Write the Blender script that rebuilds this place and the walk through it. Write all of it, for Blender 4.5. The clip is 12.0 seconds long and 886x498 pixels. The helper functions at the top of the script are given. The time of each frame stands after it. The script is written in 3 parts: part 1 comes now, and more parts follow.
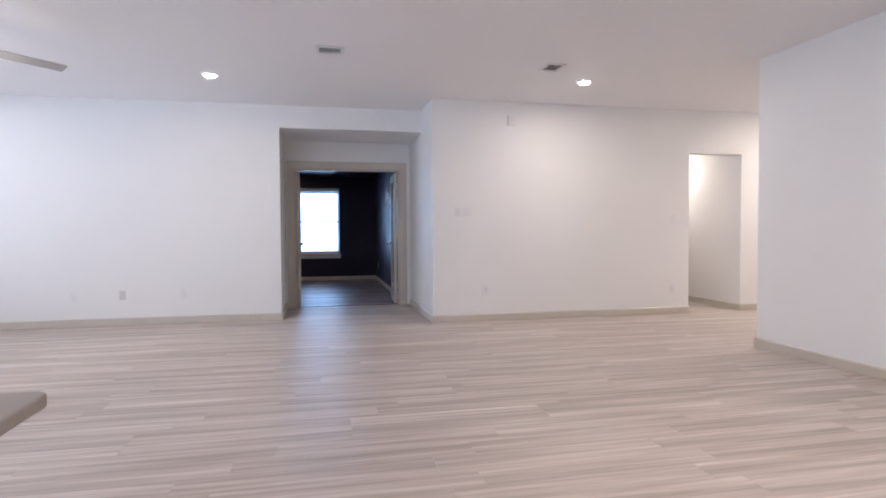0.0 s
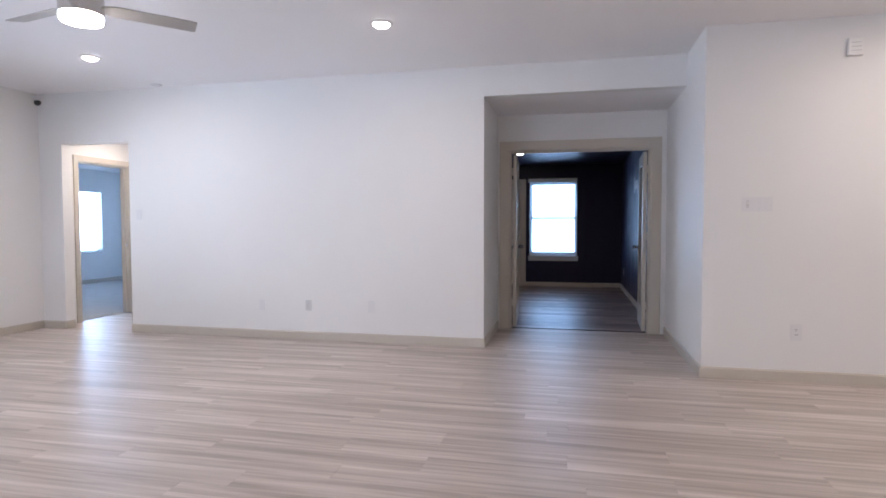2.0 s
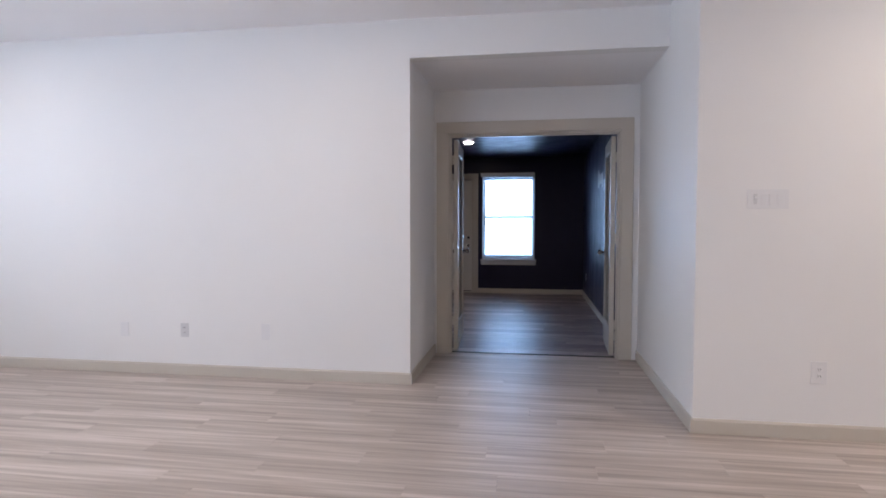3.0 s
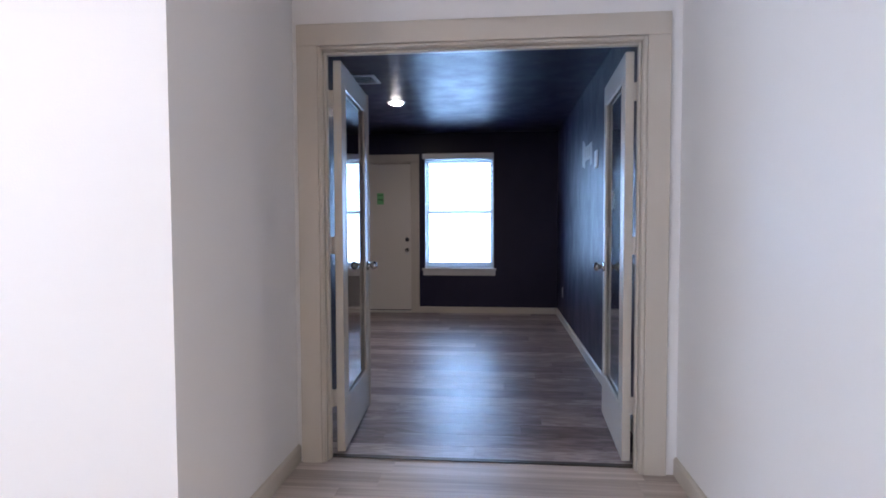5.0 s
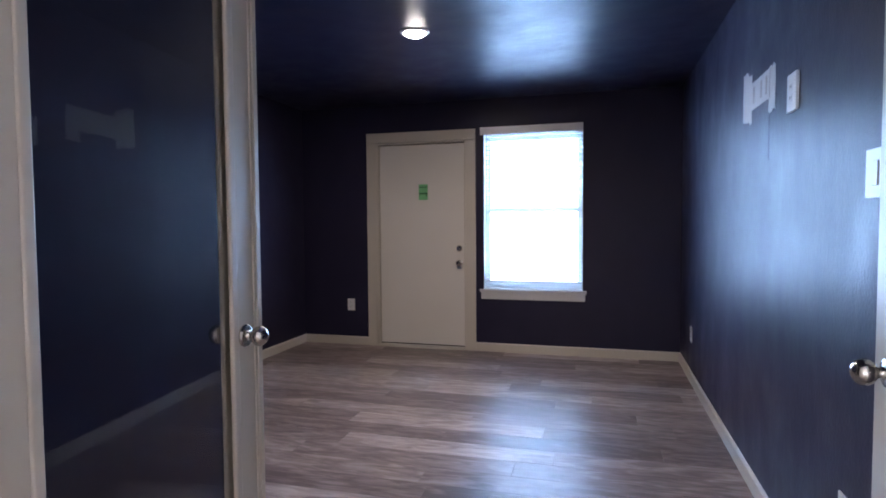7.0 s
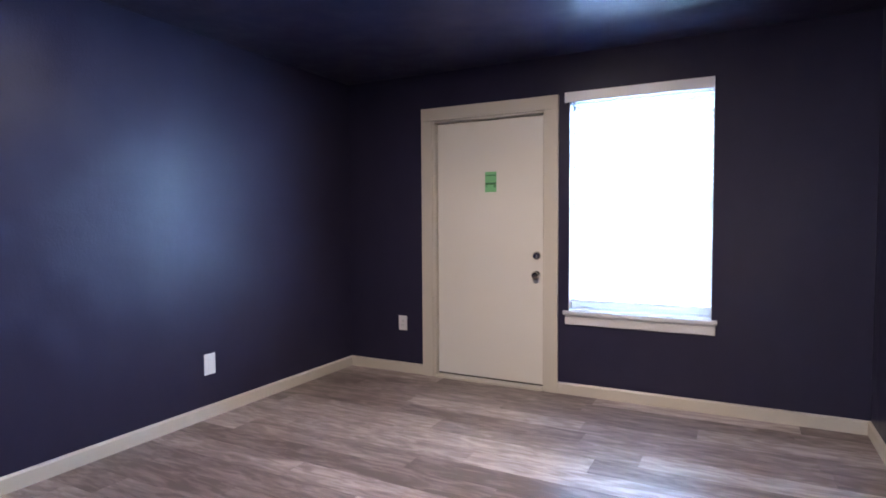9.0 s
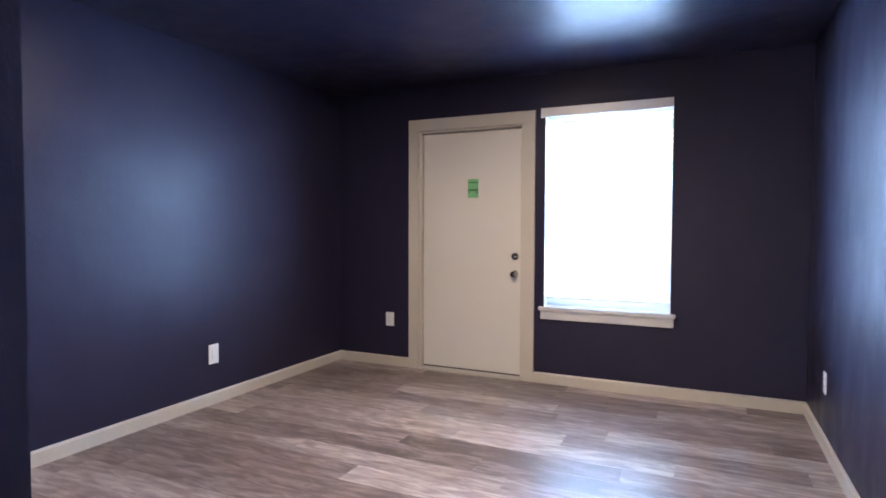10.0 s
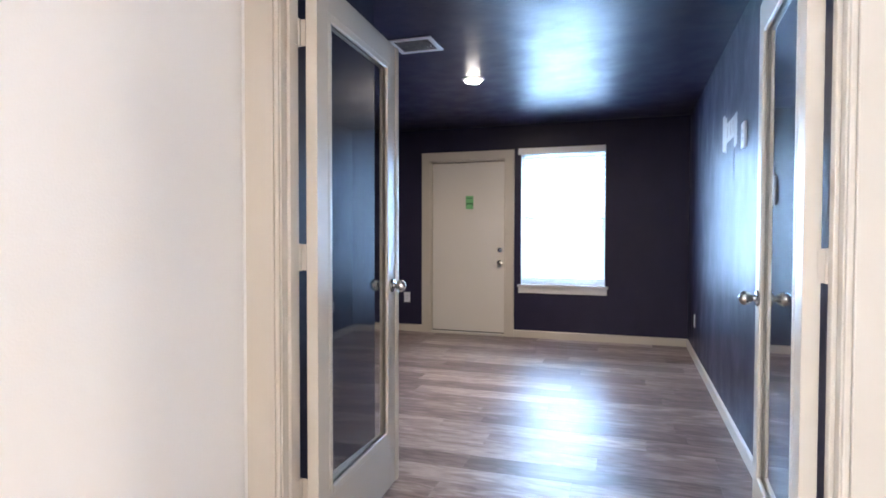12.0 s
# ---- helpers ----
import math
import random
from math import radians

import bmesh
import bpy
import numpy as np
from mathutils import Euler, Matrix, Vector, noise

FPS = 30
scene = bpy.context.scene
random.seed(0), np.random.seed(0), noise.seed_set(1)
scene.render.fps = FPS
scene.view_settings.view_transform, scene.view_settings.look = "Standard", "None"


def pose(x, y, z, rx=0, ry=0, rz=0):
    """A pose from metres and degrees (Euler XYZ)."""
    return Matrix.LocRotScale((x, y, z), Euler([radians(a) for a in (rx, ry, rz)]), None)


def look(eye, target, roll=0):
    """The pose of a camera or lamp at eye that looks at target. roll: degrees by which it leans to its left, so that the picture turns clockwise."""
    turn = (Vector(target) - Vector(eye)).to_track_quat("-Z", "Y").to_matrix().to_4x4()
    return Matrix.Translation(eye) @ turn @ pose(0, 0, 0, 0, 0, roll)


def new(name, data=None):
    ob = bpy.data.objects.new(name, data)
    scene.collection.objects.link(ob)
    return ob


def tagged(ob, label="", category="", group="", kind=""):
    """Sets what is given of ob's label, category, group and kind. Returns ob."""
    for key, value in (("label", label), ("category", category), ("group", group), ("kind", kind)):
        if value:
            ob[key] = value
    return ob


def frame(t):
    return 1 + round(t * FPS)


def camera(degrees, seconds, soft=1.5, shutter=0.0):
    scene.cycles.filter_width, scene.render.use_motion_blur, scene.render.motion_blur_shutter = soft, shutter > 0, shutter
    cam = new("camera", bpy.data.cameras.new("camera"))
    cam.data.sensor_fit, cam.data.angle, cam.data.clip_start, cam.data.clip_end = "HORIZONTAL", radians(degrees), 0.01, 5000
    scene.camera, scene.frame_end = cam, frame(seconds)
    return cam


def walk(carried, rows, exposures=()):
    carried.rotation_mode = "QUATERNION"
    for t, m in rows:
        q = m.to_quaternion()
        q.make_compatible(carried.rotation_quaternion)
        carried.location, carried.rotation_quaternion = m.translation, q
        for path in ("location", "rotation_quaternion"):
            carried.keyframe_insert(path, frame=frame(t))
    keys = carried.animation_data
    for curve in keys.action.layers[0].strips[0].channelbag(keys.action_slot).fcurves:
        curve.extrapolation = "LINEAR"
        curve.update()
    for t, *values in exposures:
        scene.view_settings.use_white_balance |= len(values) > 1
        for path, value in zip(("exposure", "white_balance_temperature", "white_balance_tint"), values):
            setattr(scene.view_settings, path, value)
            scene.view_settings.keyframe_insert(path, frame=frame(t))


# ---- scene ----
cam = camera(75.6, 12.0, soft=1.8)
PATH = [
    (0, (0.497, -7.765, 1.16), (0.919, -5.812, 1.095), -0.3),
    (0.5, (0.603, -7.343, 1.179), (0.625, -5.344, 1.115), -0.2),
    (1, (0.685, -6.859, 1.205), (0.419, -4.878, 1.136), -0.1),
    (1.5, (0.77, -6.299, 1.225), (0.373, -4.34, 1.152), -0.1),
    (2, (0.851, -5.669, 1.229), (0.414, -3.719, 1.147), -0.1),
    (2.5, (0.905, -5.018, 1.231), (0.513, -3.058, 1.148), -0.1),
    (3, (0.933, -4.307, 1.248), (0.623, -2.333, 1.161), -0.0),
    (3.5, (0.945, -3.659, 1.234), (0.705, -1.675, 1.146), -0.0),
    (3.7, (0.967, -3.4, 1.228), (0.764, -1.413, 1.136), -0.1),
    (5.3, (1.042, -1.33, 1.223), (0.85, 0.659, 1.133), -0.2),
    (5.5, (1.059, -1.083, 1.211), (0.841, 0.893, 1.119), -0.1),
    (6, (1.082, -0.511, 1.222), (0.82, 1.469, 1.132), -0.2),
    (6.5, (1.107, 0.052, 1.257), (0.709, 2.009, 1.165), -0.3),
    (7, (1.121, 0.586, 1.26), (0.59, 2.512, 1.167), -0.4),
    (7.5, (1.182, 1.067, 1.256), (0.4702, 2.933, 1.165), -0.3),
    (7.7, (1.183, 1.247, 1.241), (0.4105, 3.088, 1.149), -0.3),
    (9.3, (1.126, 2.007, 1.264), (0.168, 3.76, 1.175), -0.2),
    (9.5, (1.187, 1.99, 1.247), (0.21, 3.733, 1.164), -0.1),
    (10, (1.205, 1.605, 1.23), (0.363, 3.417, 1.157), 0.2),
    (10.5, (1.206, 1.113, 1.231), (0.5609, 3.008, 1.174), 0.2),
    (11, (1.207, 0.581, 1.229), (0.631, 2.495, 1.175), 0),
    (11.5, (1.18, 0.01, 1.227), (0.616, 1.929, 1.175), 0.1),
    (12, (1.22, -0.491, 1.191), (0.599, 1.41, 1.138), 0.1),
]
walk(cam, [(t, look(eye, target, roll)) for t, eye, target, roll in PATH],
     [(0, -0.10, 6270, 17), (2.0, -0.20, 6330, 17), (3.5, -0.11, 6390, 17), (5.5, 0.83, 6200, 17), (6.5, 1.17, 6350, 17), (7.5, 1.68, 6500, 17), (9.5, 2.48, 6600, 17), (10.5, 2.42, 7180, 16), (11.0, 2.38, 7250, 16), (11.5, 2.34, 6880, 15), (12, 2.13, 6750, 12)])

# ---- world and light ----
world = bpy.data.worlds.new("sky")
scene.world = world
world.use_nodes = True
wn = world.node_tree.nodes
sky = wn.new("ShaderNodeTexSky")
sky.sky_type, sky.sun_disc = "NISHITA", False
sky.sun_elevation, sky.sun_rotation = radians(48), radians(150)
wn["Background"].inputs["Strength"].default_value = 0.1
world.node_tree.links.new(sky.outputs["Color"], wn["Background"].inputs["Color"])

YS = -11.0
FILL_DAY = (0.55, 0.74, 1.0)
WARM = (1.0, 0.88, 0.74)


def lamp(name, kind, m, energy, colour, size=0.2, size_y=0.0, spread=180):
    data = bpy.data.lights.new(name, kind)
    data.energy, data.color = energy, colour
    if kind == "AREA":
        data.shape = "RECTANGLE" if size_y else "DISK"
        data.size, data.size_y, data.spread = size, size_y or size, radians(spread)
    ob = new(name, data)
    ob.matrix_world = m
    return ob


sun = lamp("sun", "SUN", look((0, 0, 20), (0 - 6.7, 11.6, 5)), 3.0, (1.0, 0.95, 0.88))
sun.data.angle = radians(0.5)
# daylight in the window openings; the south one is unseen, added as fill
# west lamp also covers the window's made-up southern stretch
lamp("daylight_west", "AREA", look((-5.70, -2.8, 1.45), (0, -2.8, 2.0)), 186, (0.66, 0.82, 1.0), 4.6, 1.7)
lamp("fill_south", "AREA", look((-3.3, YS - 0.30, 1.3), (-3.3, 0, 4.6)), 95, FILL_DAY, 3.6, 2.3)
lamp("daylight_office", "AREA", look((0.5, 6.28, 1.4), (0.5, 0, 1.4)), 90, (0.34, 0.60, 1.0), 1.4, 1.9)
lamp("daylight_bedroom", "AREA", look((-9.49, 4.46, 1.35), (0, 4.46, 1.35)), 430, (0.42, 0.66, 1.0), 1.3, 1.8)
# recessed ceiling lamps and the fan's lamp; last four cans are added fill
CANS_AND_FILL = [(-0.60, -1.375, 2.80, 9), (-3.53, -1.13, 2.80, 7), (3.39, -1.85, 2.80, 18), (0.005, 4.01, 2.44, 10), (-4.62, 0.72, 2.44, 15), (5.95, 0.6, 2.44, 13), (7.2, -1.85, 2.80, 42), (-3.5, -6.2, 2.80, 27), (2.6, -6.2, 2.80, 46), (0.2, -9.2, 2.80, 34)]
for cx, cy, cz, watts in CANS_AND_FILL:
    lamp("can_or_fill_lamp", "AREA", look((cx, cy, cz - 0.036), (cx, cy + 0.0001, 0)), watts, WARM, 0.13)
FAN = (-2.07, -2.70)
lamp("fan_lamp", "AREA", look((FAN[0], FAN[1], 2.457), (FAN[0], FAN[1] + 0.0001, 0)), 9, WARM, 0.22)


# ---- materials ----
def mat(name):
    m = bpy.data.materials.new(name)
    m.use_nodes = True
    return m, m.node_tree.nodes, m.node_tree.links, m.node_tree.nodes["Principled BSDF"]


def surface(name, a, b, scale=6.0, rough=0.5, rough_b=None, metal=0.0, bump=0.0, bump_scale=120.0, stretch=(1, 1, 1), detail=4.0, fine=0.0):
    """Two tones mixed by broad noise plus fine grain, with relief."""
    m, n, l, p = mat(name)
    co = n.new("ShaderNodeTexCoord")
    mp = n.new("ShaderNodeMapping")
    mp.inputs["Scale"].default_value = stretch
    l.new(co.outputs["Object"], mp.inputs["Vector"])
    big = n.new("ShaderNodeTexNoise")
    big.inputs["Scale"].default_value, big.inputs["Detail"].default_value = scale, detail
    l.new(mp.outputs["Vector"], big.inputs["Vector"])
    mix = n.new("ShaderNodeMix")
    mix.data_type = "RGBA"
    mix.inputs["A"].default_value, mix.inputs["B"].default_value = (*a, 1), (*b, 1)
    l.new(big.outputs["Fac"], mix.inputs["Factor"])
    l.new(mix.outputs["Result"], p.inputs["Base Color"])
    small = n.new("ShaderNodeTexNoise")
    small.inputs["Scale"].default_value, small.inputs["Detail"].default_value = bump_scale, 2.0
    l.new(co.outputs["Object"], small.inputs["Vector"])
    r = n.new("ShaderNodeMapRange")
    r.inputs["From Min"].default_value, r.inputs["From Max"].default_value = 0.3, 0.7
    r.inputs["To Min"].default_value, r.inputs["To Max"].default_value = rough, rough if rough_b is None else rough_b
    l.new(big.outputs["Fac"], r.inputs["Value"])
    l.new(r.outputs["Result"], p.inputs["Roughness"])
    p.inputs["Metallic"].default_value = metal
    if bump:
        bp = n.new("ShaderNodeBump")
        bp.inputs["Strength"].default_value, bp.inputs["Distance"].default_value = bump, 0.002
        l.new(small.outputs["Fac"], bp.inputs["Height"])
        l.new(bp.outputs["Normal"], p.inputs["Normal"])
    return m


def emitter(name, colour, strength):
    m, n, l, p = mat(name)
    p.inputs["Base Color"].default_value = (0.9, 0.9, 0.88, 1)
    p.inputs["Emission Color"].default_value = (*colour, 1)
    p.inputs["Emission Strength"].default_value = strength
    return m


def navy(name):
    """Dark navy semi-gloss paint, unevenly rolled: lap marks, orange peel, glossy and dull patches."""
    m, n, l, p = mat(name)
    co = n.new("ShaderNodeTexCoord")
    mp = n.new("ShaderNodeMapping")
    mp.inputs["Rotation"].default_value = (-0.5, 0.3, 0.2)
    mp.inputs["Scale"].default_value = (1.0, 1.0, 0.55)
    l.new(co.outputs["Object"], mp.inputs["Vector"])
    lap = n.new("ShaderNodeTexNoise")
    lap.inputs["Scale"].default_value, lap.inputs["Detail"].default_value, lap.inputs["Roughness"].default_value = 5.0, 3.0, 0.55
    lap.inputs["Distortion"].default_value = 0.2
    l.new(mp.outputs["Vector"], lap.inputs["Vector"])
    col = n.new("ShaderNodeMix")
    col.data_type = "RGBA"
    col.inputs["A"].default_value, col.inputs["B"].default_value = (0.0240, 0.0220, 0.0470, 1), (0.0305, 0.0280, 0.0580, 1)
    l.new(lap.outputs["Fac"], col.inputs["Factor"])
    l.new(col.outputs["Result"], p.inputs["Base Color"])
    r = n.new("ShaderNodeMapRange")
    r.inputs["From Min"].default_value, r.inputs["From Max"].default_value = 0.3, 0.7
    r.inputs["To Min"].default_value, r.inputs["To Max"].default_value = 0.31, 0.44
    p.inputs["Specular IOR Level"].default_value = 0.145
    l.new(lap.outputs["Fac"], r.inputs["Value"])
    l.new(r.outputs["Result"], p.inputs["Roughness"])
    peel = n.new("ShaderNodeTexNoise")
    peel.inputs["Scale"].default_value, peel.inputs["Detail"].default_value = 90.0, 3.0
    l.new(co.outputs["Object"], peel.inputs["Vector"])
    b1 = n.new("ShaderNodeBump")
    b1.inputs["Strength"].default_value, b1.inputs["Distance"].default_value = 0.45, 0.002
    l.new(peel.outputs["Fac"], b1.inputs["Height"])
    b2 = n.new("ShaderNodeBump")
    b2.inputs["Strength"].default_value, b2.inputs["Distance"].default_value = 0.34, 0.012
    wave = n.new("ShaderNodeTexNoise")
    wave.inputs["Scale"].default_value, wave.inputs["Detail"].default_value = 4.5, 1.0
    wmap = n.new("ShaderNodeMapping")
    wmap.inputs["Rotation"].default_value = (0.35, 0.2, 0.4)
    wmap.inputs["Scale"].default_value = (1.0, 0.8, 1.6)
    l.new(co.outputs["Object"], wmap.inputs["Vector"])
    l.new(wmap.outputs["Vector"], wave.inputs["Vector"])
    l.new(wave.outputs["Fac"], b2.inputs["Height"])
    l.new(b1.outputs["Normal"], b2.inputs["Normal"])
    stroke = n.new("ShaderNodeTexNoise")
    stroke.inputs["Scale"].default_value, stroke.inputs["Detail"].default_value, stroke.inputs["Distortion"].default_value = 13.0, 2.0, 0.0
    smap = n.new("ShaderNodeMapping")
    smap.inputs["Rotation"].default_value = (0.7, 0.4, 0.3)
    smap.inputs["Scale"].default_value = (1.0, 1.5, 0.5)
    l.new(co.outputs["Object"], smap.inputs["Vector"])
    l.new(smap.outputs["Vector"], stroke.inputs["Vector"])
    amount = n.new("ShaderNodeMath")
    amount.operation = "MULTIPLY_ADD"
    amount.inputs[1].default_value = 0.22
    l.new(stroke.outputs["Fac"], amount.inputs[0])
    l.new(wave.outputs["Fac"], amount.inputs[2])
    l.new(amount.outputs[0], b2.inputs["Height"])
    l.new(b2.outputs["Normal"], p.inputs["Normal"])
    return m


def plank_material(name, tones, plank_lo, plank_hi, streak_amount, grain_x, grain_y, gloss):
    """Vinyl planks: a tone for each plank, long streaks and fine grain along x."""
    m, n, l, p = mat(name)
    co, info, geo = n.new("ShaderNodeTexCoord"), n.new("ShaderNodeObjectInfo"), n.new("ShaderNodeNewGeometry")
    add = n.new("ShaderNodeMath")
    add.operation = "ADD"
    l.new(info.outputs["Random"], add.inputs[0])
    l.new(geo.outputs["Random Per Island"], add.inputs[1])
    fr = n.new("ShaderNodeMath")
    fr.operation = "FRACT"
    l.new(add.outputs[0], fr.inputs[0])
    off = n.new("ShaderNodeMath")
    off.operation = "MULTIPLY"
    off.inputs[1].default_value = 61.0
    l.new(fr.outputs[0], off.inputs[0])
    shift = n.new("ShaderNodeVectorMath")
    l.new(co.outputs["Object"], shift.inputs[0])
    l.new(off.outputs[0], shift.inputs[1])

    def streak(sx, sy, detail, dist):
        mp = n.new("ShaderNodeMapping")
        mp.inputs["Scale"].default_value = (sx, sy, 1)
        l.new(shift.outputs[0], mp.inputs["Vector"])
        t = n.new("ShaderNodeTexNoise")
        t.inputs["Scale"].default_value, t.inputs["Detail"].default_value, t.inputs["Distortion"].default_value = 1.0, detail, dist
        l.new(mp.outputs["Vector"], t.inputs["Vector"])
        return t.outputs["Fac"]

    broad, mid, grain = streak(0.9 * grain_x, 13.0 * grain_y, 3.0, 0.7 * grain_x), streak(2.2 * grain_x, 38.0 * grain_y, 4.0, 0.5 * grain_x), streak(9.0, 220.0, 2.0, 0.2)

    def ramp(src, lo, hi, to_lo, to_hi):
        r = n.new("ShaderNodeMapRange")
        for key, v in (("From Min", lo), ("From Max", hi), ("To Min", to_lo), ("To Max", to_hi)):
            r.inputs[key].default_value = v
        l.new(src, r.inputs["Value"])
        return r.outputs["Result"]

    def plus(x, y):
        a = n.new("ShaderNodeMath")
        a.operation = "ADD"
        l.new(x, a.inputs[0])
        l.new(y, a.inputs[1])
        return a.outputs[0]

    total = plus(plus(ramp(fr.outputs[0], 0, 1, plank_lo, plank_hi), ramp(broad, 0.36, 0.66, -0.10, streak_amount)), plus(ramp(mid, 0.38, 0.62, -0.11, 0.24), ramp(grain, 0.3, 0.7, -0.04, 0.08)))
    cr = n.new("ShaderNodeValToRGB")
    e = cr.color_ramp.elements
    e[0].position, e[0].color = 0.0, (*tones[0], 1)
    e[1].position, e[1].color = 1.0, (*tones[2], 1)
    mid_e = cr.color_ramp.elements.new(0.45)
    mid_e.color = (*tones[1], 1)
    l.new(total, cr.inputs["Fac"])
    l.new(cr.outputs["Color"], p.inputs["Base Color"])
    l.new(ramp(mid, 0.3, 0.7, gloss, gloss + 0.12), p.inputs["Roughness"])
    bp = n.new("ShaderNodeBump")
    bp.inputs["Strength"].default_value, bp.inputs["Distance"].default_value = 0.25, 0.001
    l.new(plus(ramp(grain, 0, 1, 0, 0.5), ramp(mid, 0, 1, 0, 0.5)), bp.inputs["Height"])
    l.new(bp.outputs["Normal"], p.inputs["Normal"])
    return m


def glass(name, tint=(1, 1, 1), ior=1.5):
    m, n, l, p = mat(name)
    p.inputs["Base Color"].default_value = (*tint, 1)
    p.inputs["Roughness"].default_value = 0.01
    p.inputs["IOR"].default_value = ior
    p.inputs["Transmission Weight"].default_value = 1.0
    return m


M_WALL = surface("white_wall_paint", (0.78, 0.775, 0.77), (0.82, 0.815, 0.81), 1.3, 0.55, 0.62, bump=0.25, bump_scale=140)
M_CEIL = surface("white_ceiling_paint", (0.85, 0.84, 0.855), (0.88, 0.87, 0.885), 1.1, 0.75, 0.8, bump=0.3, bump_scale=110)
M_NAVY = navy("navy_semigloss_paint")
M_TRIM = surface("greige_trim_paint", (0.535, 0.49, 0.43), (0.575, 0.53, 0.465), 2.5, 0.32, 0.42, bump=0.08, bump_scale=60, stretch=(1, 1, 0.3))
M_SILL = surface("pale_grey_sill_paint", (0.56, 0.555, 0.56), (0.60, 0.595, 0.60), 2.5, 0.36, 0.44, bump=0.08, bump_scale=60)
M_DOOR = surface("offwhite_door_paint", (0.66, 0.63, 0.585), (0.70, 0.665, 0.62), 2.0, 0.34, 0.44, bump=0.1, bump_scale=80)
M_LEAF = surface("cream_leaf_paint", (0.555, 0.512, 0.445), (0.595, 0.55, 0.48), 2.0, 0.30, 0.40, bump=0.1, bump_scale=80)
M_PLANK = plank_material("pale_greige_vinyl_plank", ((0.335, 0.282, 0.246), (0.518, 0.450, 0.407), (0.79, 0.715, 0.67)), 0.20, 0.27, 0.32, 0.5, 0.85, 0.38)
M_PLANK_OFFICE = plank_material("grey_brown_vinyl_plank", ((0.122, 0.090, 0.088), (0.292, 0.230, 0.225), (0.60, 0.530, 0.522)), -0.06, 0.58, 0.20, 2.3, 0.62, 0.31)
M_JOINT = surface("plank_joint", (0.05, 0.042, 0.036), (0.07, 0.06, 0.05), 8.0, 0.8)
M_CARPET = surface("grey_carpet", (0.42, 0.405, 0.39), (0.54, 0.52, 0.50), 5.0, 0.95, bump=1.0, bump_scale=420, detail=8)
M_PLATE = surface("white_plastic", (0.735, 0.735, 0.745), (0.765, 0.765, 0.775), 8.0, 0.35)
M_PLATE_GREY = surface("grey_plastic", (0.60, 0.60, 0.61), (0.65, 0.65, 0.66), 8.0, 0.4)
M_SLOT = surface("dark_slot", (0.03, 0.03, 0.03), (0.05, 0.05, 0.05), 9.0, 0.6)
M_NICKEL = surface("brushed_nickel", (0.50, 0.48, 0.46), (0.60, 0.58, 0.55), 30.0, 0.18, 0.26, metal=1.0, bump=0.05, bump_scale=300)
M_BLADE = surface("silver_blade", (0.40, 0.39, 0.385), (0.46, 0.45, 0.44), 6.0, 0.42, 0.5, metal=0.35, stretch=(1, 6, 1))
M_VINYL = surface("white_window_vinyl", (0.78, 0.79, 0.80), (0.83, 0.84, 0.85), 5.0, 0.35)
M_SLAT = surface("white_blind_slat", (0.80, 0.80, 0.79), (0.85, 0.85, 0.84), 5.0, 0.4)
slat_nodes, slat_links = M_SLAT.node_tree.nodes, M_SLAT.node_tree.links
glow_through = slat_nodes.new("ShaderNodeBsdfTranslucent")
glow_through.inputs["Color"].default_value = (0.80, 0.81, 0.80, 1)
slat_mix = slat_nodes.new("ShaderNodeMixShader")
slat_mix.inputs[0].default_value = 0.6
slat_links.new(slat_nodes["Principled BSDF"].outputs[0], slat_mix.inputs[1])
slat_links.new(glow_through.outputs[0], slat_mix.inputs[2])
slat_links.new(slat_mix.outputs[0], slat_nodes["Material Output"].inputs["Surface"])
M_GLASS = glass("clear_glass")
M_GLASS_DOOR = glass("door_glass", (0.84, 0.85, 0.86), 1.42)
M_COUNTER = surface("taupe_solid_counter", (0.27, 0.245, 0.225), (0.33, 0.30, 0.28), 60.0, 0.50, 0.58, detail=6)
M_CABINET = surface("white_cabinet_paint", (0.66, 0.65, 0.63), (0.70, 0.69, 0.67), 2.0, 0.4)
M_LENS = emitter("lamp_lens", (1.0, 0.95, 0.88), 48.0)
M_GREEN = surface("green_paper", (0.15, 0.44, 0.19), (0.19, 0.51, 0.24), 14.0, 0.7)
M_GREEN_DK = surface("dark_green_ink", (0.03, 0.13, 0.05), (0.045, 0.17, 0.07), 14.0, 0.7)
M_BARE = surface("bare_plaster_patch", (0.38, 0.37, 0.365), (0.50, 0.49, 0.48), 18.0, 0.7, bump=0.5, bump_scale=90)
M_BLACK = surface("black_plastic", (0.015, 0.015, 0.017), (0.03, 0.03, 0.033), 8.0, 0.3)
M_GROUND = surface("pale_concrete_ground", (0.36, 0.35, 0.33), (0.46, 0.45, 0.43), 0.6, 0.85, bump=0.5, bump_scale=30)
M_METAL_GAP = surface("bronze_threshold_and_gap", (0.05, 0.045, 0.04), (0.09, 0.08, 0.07), 10.0, 0.4, metal=0.6)


# ---- mesh helpers ----
def box(bm, x0, x1, y0, y1, z0, z1):
    """A box; returns its vertices."""
    return bmesh.ops.create_cube(bm, size=1, matrix=Matrix.Translation(((x0 + x1) / 2, (y0 + y1) / 2, (z0 + z1) / 2)) @ Matrix.Diagonal((x1 - x0, y1 - y0, z1 - z0, 1)))["verts"]


def boxes(*dims, bevel=0.0, segments=2):
    bm = bmesh.new()
    for d in dims:
        box(bm, *d)
    if bevel:
        bmesh.ops.bevel(bm, geom=bm.edges[:], offset=bevel, segments=segments, affect="EDGES", profile=0.5)
    return bm


